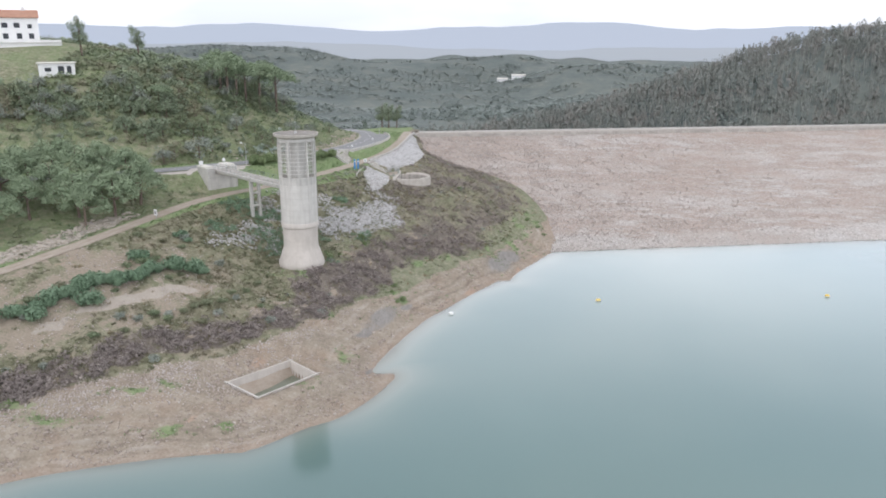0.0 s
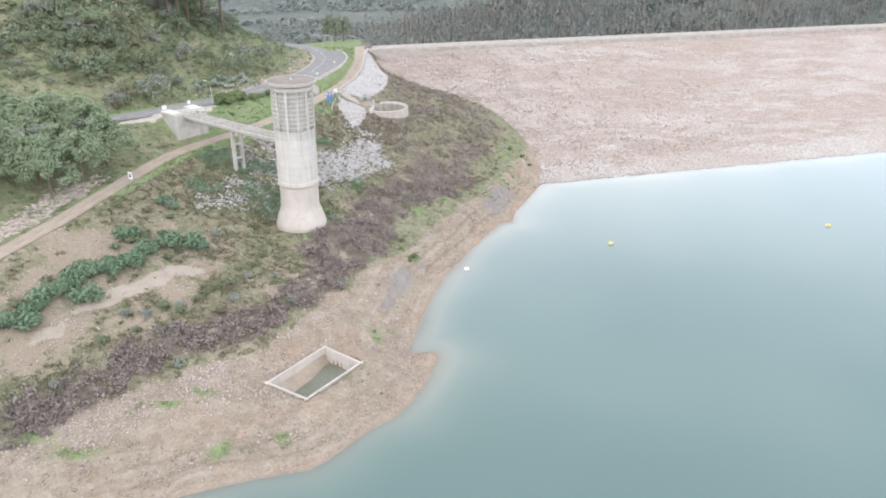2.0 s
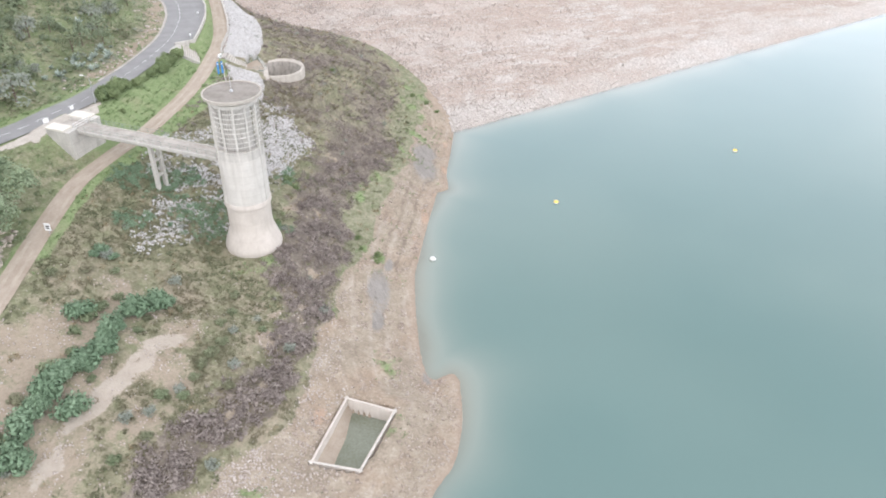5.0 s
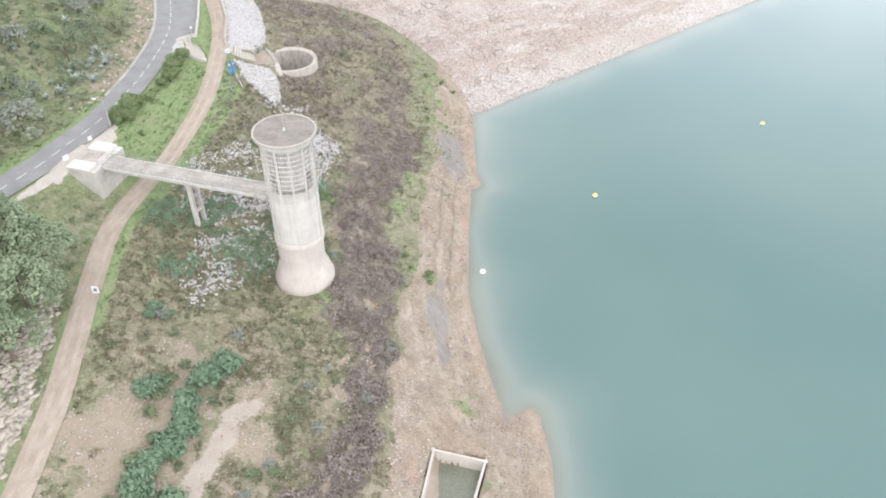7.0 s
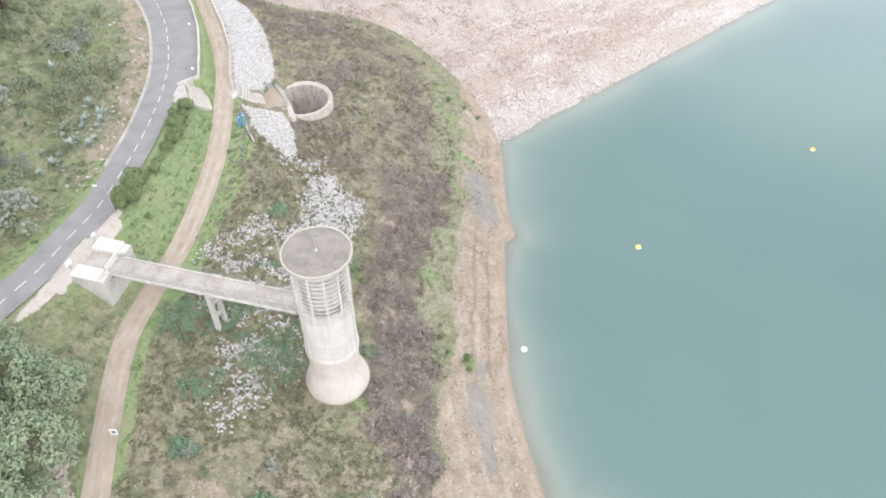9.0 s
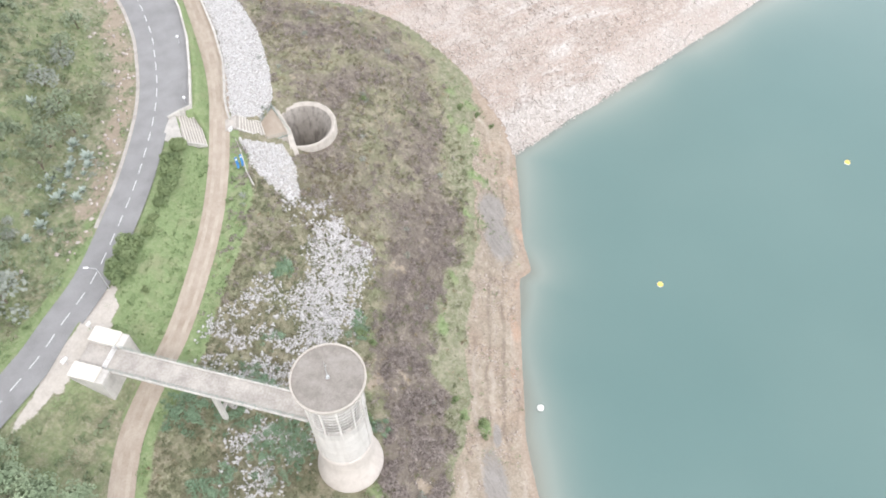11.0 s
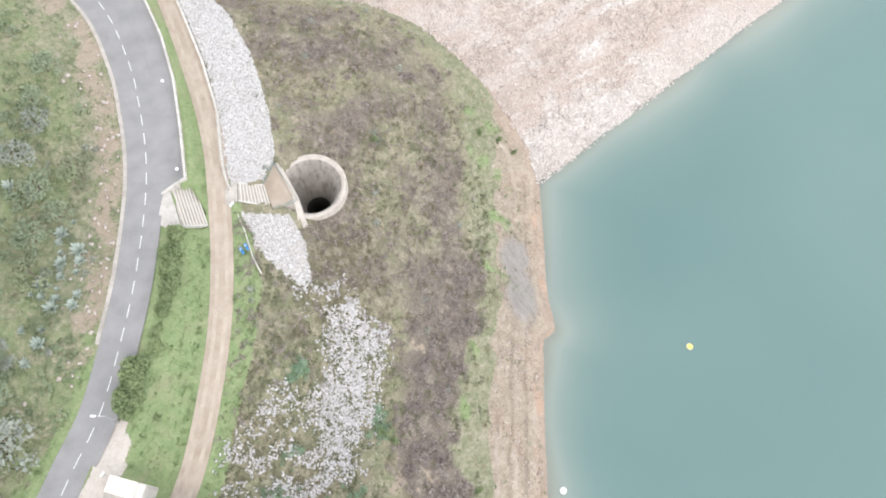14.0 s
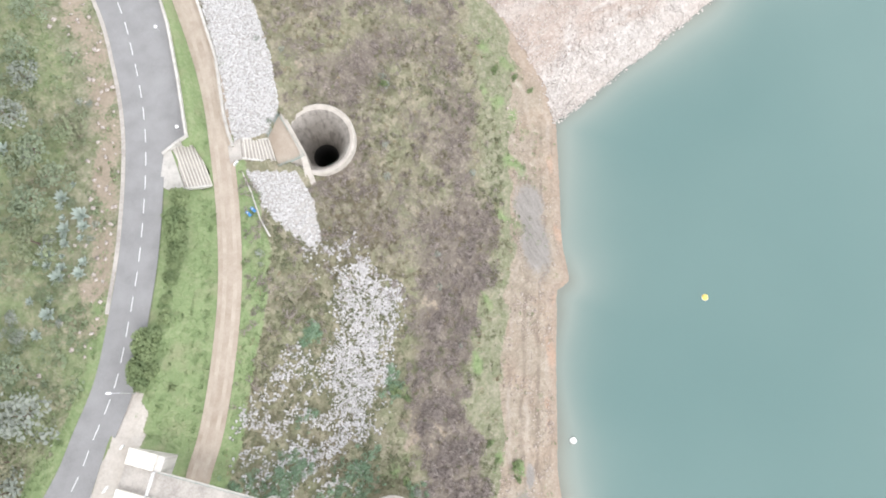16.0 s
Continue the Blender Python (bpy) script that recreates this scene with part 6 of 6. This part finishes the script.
def wood(protos, places, low, high, seed):
    r = np.random.RandomState(seed)
    used = set()
    for px, py in places:
        k = r.randint(len(protos))
        s = r.uniform(low, high)
        m = pose(px, py, spot_z(px, py) - 0.1, 0, 0, r.uniform(0, 360)) @ Matrix.Diagonal((s, s, s * r.uniform(0.9, 1.1), 1))
        ob = copy_thing(protos[k], pose(0, 0, 0)) if k in used else protos[k]
        used.add(k)
        ob.matrix_basis = m
    for k in range(len(protos)):
        if k not in used:
            for o in (*protos[k].children_recursive, protos[k]):
                bpy.data.objects.remove(o)


pines = [tree("pine_tree", 11 + i, 8.0, 2.4, 3.6, 30, 1.15, 4600, 0.145, L_PINE, M_BARK, 0.65, "stone pine with a rounded grey-green crown", "pine tree", "pines beside the track") for i in range(3)]
pine_at = [(-65.6, 165.5), (-68.4, 158.6), (-69.2, 168.4), (-72.6, 162.6), (-74.4, 155.4), (-75.0, 170.8), (-78.6, 165.4), (-80.4, 158.0), (-82.0, 150.4), (-84.6, 167.0), (-86.6, 160.8), (-88.2, 152.8), (-90.6, 146.0), (-91.8, 166.4), (-94.4, 158.8), (-96.6, 151.2), (-100.4, 163.0), (-103.2, 155.0), (-70.6, 173.4), (-104, 146), (-85, 143), (-97, 141), (-71.6, 151.6)]
wood(pines, pine_at, 1.05, 1.35, 21)
grove = [tree("umbrella_pine", 31 + i, 11.0, 6.6, 5.4, 44, 1.45, 5200, 0.16, L_PINE, M_BARK, 0.55, "tall umbrella pine with a bare trunk and flat crown", "pine tree", "umbrella pines on the hill") for i in range(2)]
wood(grove, [(-63.6, 234.6), (-61.6, 236.4), (-59.8, 239.9), (-56.6, 243.6), (-66.8, 238.0), (-52.0, 246.0)], 1.05, 1.3, 22)
spread(grove, [(-76.5, 212.5)], 0.62, 0.64, 30)
oaks = [tree("oak_tree", 41 + i, 5.0, 0.3, 2.5, 15, 1.0, 500, 0.215, (L_OAK, L_GREY, L_HILL)[i], M_BARK, 0.8, "bushy evergreen oak with a dense round crown", "oak tree", "evergreen oaks on the hillside") for i in range(3)]
oak_at = [(-67.1, 193.6), (-60.8, 204.5), (-58.3, 221.7), (-49.0, 223.9), (-39.9, 231.6), (-44.5, 226.1), (-45.1, 231.0), (-41.5, 241.7), (-71, 207), (-54.4, 225.7), (-40.4, 245.5), (-51.0, 219.0), (-63, 215), (-75, 200), (-45.5, 236.5), (-36.5, 251.5)]
rt = np.random.RandomState(77)
while len(oak_at) < 330:
    px, py = (rt.uniform(-150, -38), rt.uniform(186, 285)) if len(oak_at) < 130 else (rt.uniform(-112, -50), rt.uniform(182, 282))
    k = ground_parts(np.array([px]), np.array([py]))
    if k[3][0] > 9 and waves(px, py, 0.06, 71) > -0.55 and not (-142 < px < -92 and 208 < py < 250):
        oak_at.append((px, py))
wood(oaks, oak_at[:16], 0.75, 1.1, 23)
near = [p for p in oak_at[16:] if near_line(np.array([p[0]]), np.array([p[1]]), ROADC)[0][0] < 26]
spread(oaks, near[:70], 0.2, 0.55, 25)
crest = [p for p in oak_at[16:] if p not in near and -108 < p[0] < -70 and p[1] > 217]
spread(oaks, crest, 0.25, 0.5, 27)
spread(oaks, [p for p in oak_at[16:] if p not in near and p not in crest], 0.6, 1.1, 26)
face = [(rt.uniform(-112, -64), rt.uniform(192, 221)) for _ in range(95)]
spread(oaks[0:3:2], [p for p in face if near_line(np.array([p[0]]), np.array([p[1]]), ROADC)[0][0] > 16 and waves(p[0], p[1], 0.11, 72) > -0.35 and not (p[0] < -94 and p[1] > 203)], 0.65, 1.15, 31)
spread(oaks[1:2], [(-62.3, 198.0)], 1.5, 1.52, 28)
spread(oaks[1:2], [(-68.5, 190.2)], 1.1, 1.12, 29)
dark = [tree("cypress_tree", 51, 11.5, 0.8, 1.9, 22, 1.0, 2600, 0.16, L_OAK, M_BARK, 1.2, "tall dark conifer with a narrow ragged crown", "conifer", "dark conifers", 6, False)]
wood(dark, [(-104.6, 233.0), (-20.6, 296.0), (-23.5, 299.0), (-17.8, 298.0), (-92.0, 243)], 0.8, 1.05, 24)


# ---- houses on the hill ----
def window(parent, x, y0, z, w, h):
    b = bmesh.new()
    box(b, x - w / 2 - 0.08, x + w / 2 + 0.08, y0 - 0.06, y0 - 0.01, z - 0.08, z + h + 0.08)
    fr = part("window", b, M_LIME, parent)
    b = bmesh.new()
    box(b, x - w / 2, x + w / 2, y0 - 0.085, y0 - 0.065, z, z + h)
    part("pane", b, M_GLASS, fr, "dark glass")


def house(at, turn, w, d, h, label, roof_h, wins, cover=None):
    t = thing("house", at, label, "house", turn=turn)
    b = bmesh.new()
    box(b, -w / 2, w / 2, 0, d, -2.5, h)
    part("wall", b, M_LIME, t)
    b = bmesh.new()
    e = 0.4
    prism(b, [(-w / 2 - e, -e), (w / 2 + e, -e), (w / 2 + e, d / 2), (-w / 2 - e, d / 2)], [h, h, h + roof_h, h + roof_h], [h + 0.2, h + 0.2, h + roof_h + 0.2, h + roof_h + 0.2])
    prism(b, [(-w / 2 - e, d / 2), (w / 2 + e, d / 2), (w / 2 + e, d + e), (-w / 2 - e, d + e)], [h + roof_h, h + roof_h, h, h], [h + roof_h + 0.2, h + roof_h + 0.2, h + 0.2, h + 0.2])
    part("roof", b, cover or M_TILE, t, "flat pale roof" if cover else "terracotta tiled roof")
    for x, z, ww, hh in wins:
        window(t, x, 0, z, ww, hh)
    return t


hz = spot_z(-130, 232)
villa = house((-127.5, 239.5, hz + 1.6), 28, 14.0, 9.0, 7.0, "large white house with terracotta roof and long terrace", 2.2, [(-2, 4.2, 1.6, 1.4), (1.2, 4.2, 1.6, 1.4), (4.6, 4.0, 1.2, 1.2), (-2, 1.0, 1.4, 1.6), (1.6, 1.0, 1.4, 1.6), (4.8, 1.0, 1.4, 1.6)])
b = bmesh.new()
box(b, -9, 12.5, -5.0, -0.01, -5, -0.4)
part("terrace", b, M_LIME, villa)
b = bmesh.new()
box(b, -9, 12.5, -5.02, -4.85, -0.38, 0.75)
part("terrace_parapet", b, M_LIME, villa)
b = bmesh.new()
box(b, -9.3, 12.8, -5.3, -4.7, -0.1, 0.02)
part("ledge", b, M_WHITE, villa)
b = bmesh.new()
box(b, 3.0, 3.9, 4.0, 4.8, 8.0, 10.2)
part("chimney", b, M_LIME, villa)
lodge = house((-104.6, 216.2, spot_z(-104.6, 216.2) + 0.4), 27, 9.0, 5.5, 3.0, "small single-storey white house with a flat roof among trees", 0.15, [(-2.2, 0.9, 1.6, 1.0), (1.0, 0.3, 1.5, 2.0), (3.0, 0.3, 1.1, 2.0)], M_CAP)

# ---- woods and hills beyond the dam ----
euca = []
for i in range(5):
    r = np.random.RandomState(90 + i)
    k = 26
    an, zz = r.uniform(0, 6.283, k), r.uniform(0.32, 0.93, k)
    rr = (0.05 + 0.16 * np.sin(np.clip((zz - 0.25) / 0.75, 0, 1) * 3.0)) * np.sqrt(r.uniform(0.1, 1, k))
    at = np.stack([rr * np.cos(an), rr * np.sin(an), zz], 1)
    side = np.stack([-np.sin(an), np.cos(an), 0.2 * r.normal(size=k)], 1) * r.uniform(0.018, 0.04, k)[:, None]
    rise = np.stack([-0.05 * np.cos(an), -0.05 * np.sin(an), 0 * an + 0.075], 1) * r.uniform(0.6, 1.3, k)[:, None]
    lv = np.stack([at - rise, at + side, at + rise, at - side], 1).reshape(-1, 3)
    lf = np.arange(4 * k).reshape(-1, 4)
    euca.append((lv, lf))
tr = []
for i in range(2):
    a = np.array([0.0, 2.094, 4.189])
    lo = np.stack([0.014 * np.cos(a), 0.014 * np.sin(a), 0 * a - 0.05], 1)
    hi = np.stack([0.006 * np.cos(a) + 0.02 * i, 0.006 * np.sin(a), 0 * a + 0.9], 1)
    tr.append((np.vstack([lo, hi]), np.array([(0, 1, 4, 3), (1, 2, 5, 4), (2, 0, 3, 5)])))
n = 10500
x, y = rng.uniform(-70, 540, n), rng.uniform(318, 640, n)
m = (y > 322 + 0.132 * x + 25 * np.clip((40 - x) / 60, 0, 1)) & (height(x, y) > -30) & (rng.uniform(0, 1, n) < np.clip(0.35 + x / 120, 0.1, 1))
x, y = x[m], y[m]
z = soil_z(x, y)
tall = rng.uniform(8, 14, len(x))
strew("forest", x, y, z, tall, euca, L_WOOD, "dense grey-green eucalyptus wood on the far hill", "forest", np.random.RandomState(8))
strew("forest_trunks", x, y, z, tall, tr, M_PALEBARK, "pale slender trunks of the eucalyptus wood", "tree trunks", np.random.RandomState(8))
n = 4600
x, y = rng.uniform(-330, 220, n), rng.uniform(292, 1000, n)
m = (waves(x, y, 0.03, 81) > -0.1) & (np.abs(near_line(x, y, ROADC)[0]) > 6) & (y > 300 + 0.132 * x)
x, y = x[m], y[m]
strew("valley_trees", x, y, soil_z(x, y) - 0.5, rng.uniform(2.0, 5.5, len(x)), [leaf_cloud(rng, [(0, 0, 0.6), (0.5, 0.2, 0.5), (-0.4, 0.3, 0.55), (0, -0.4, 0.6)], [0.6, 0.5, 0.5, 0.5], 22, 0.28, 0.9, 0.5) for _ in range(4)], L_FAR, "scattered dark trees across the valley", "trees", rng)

n = 24000
x, y = rng.uniform(-900, 500, n), rng.uniform(900, 2100, n)
m = (waves(x, y, 0.012, 82) + 0.5 * waves(x, y, 0.05, 83) > -0.35) & (np.abs(x) < 0.52 * y)
x, y = x[m], y[m]
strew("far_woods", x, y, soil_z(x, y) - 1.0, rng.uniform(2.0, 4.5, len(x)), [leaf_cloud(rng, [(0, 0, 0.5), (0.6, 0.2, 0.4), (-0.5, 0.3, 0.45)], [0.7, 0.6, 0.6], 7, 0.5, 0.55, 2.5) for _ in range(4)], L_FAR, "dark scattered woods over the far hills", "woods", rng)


def far_house(px, py, w):
    t = thing("farmhouse", (px, py, spot_z(px, py)), "long low white building far down the valley", "building", "far white buildings")
    b = bmesh.new()
    box(b, -w / 2, w / 2, 0, 8, -6, 5)
    part("wall", b, M_LIME, t)
    b = bmesh.new()
    prism(b, [(-w / 2 - 0.5, -0.5), (w / 2 + 0.5, -0.5), (w / 2 + 0.5, 8.5), (-w / 2 - 0.5, 8.5)], 5.0, [5.3, 5.3, 7, 7])
    part("roof", b, M_CAP, t)


far_house(142, 1490, 26)
far_house(112, 1496, 20)


def range_backdrop(name, dist, base, amp, tone, seed, label):
    """A far chain of hills; its glow paints in the haze before it."""
    m = Nodes(name + "_haze_glow", 1.0, spec=0.0)
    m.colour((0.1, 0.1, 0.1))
    # emission colour stands in for the haze in between
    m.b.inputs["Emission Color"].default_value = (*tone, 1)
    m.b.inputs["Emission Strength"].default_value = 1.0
    an = np.radians(np.linspace(20, 160, 240))
    x, y = dist * np.cos(an), dist * np.sin(an)
    h = base + amp * (0.6 * waves(x, y, 0.0022, seed) + 0.3 * waves(x, y, 0.006, seed + 1) + 0.1 * waves(x, y, 0.02, seed + 2))
    v = np.vstack([np.column_stack([x, y, 0 * x - 160]), np.column_stack([x * 1.02, y * 1.02, h])])
    i = np.arange(239)
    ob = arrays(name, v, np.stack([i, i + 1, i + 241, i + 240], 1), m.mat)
    return tagged(ob, label, "hills", kind="structure")


range_backdrop("backdrop_mountains", 4500, 98, 40, (0.51, 0.575, 0.67), 101, "mountains on the horizon, pale blue with painted haze")
range_backdrop("backdrop_hills", 3500, 4, 26, (0.44, 0.485, 0.525), 111, "lowland before the mountains, grey-blue with painted haze")
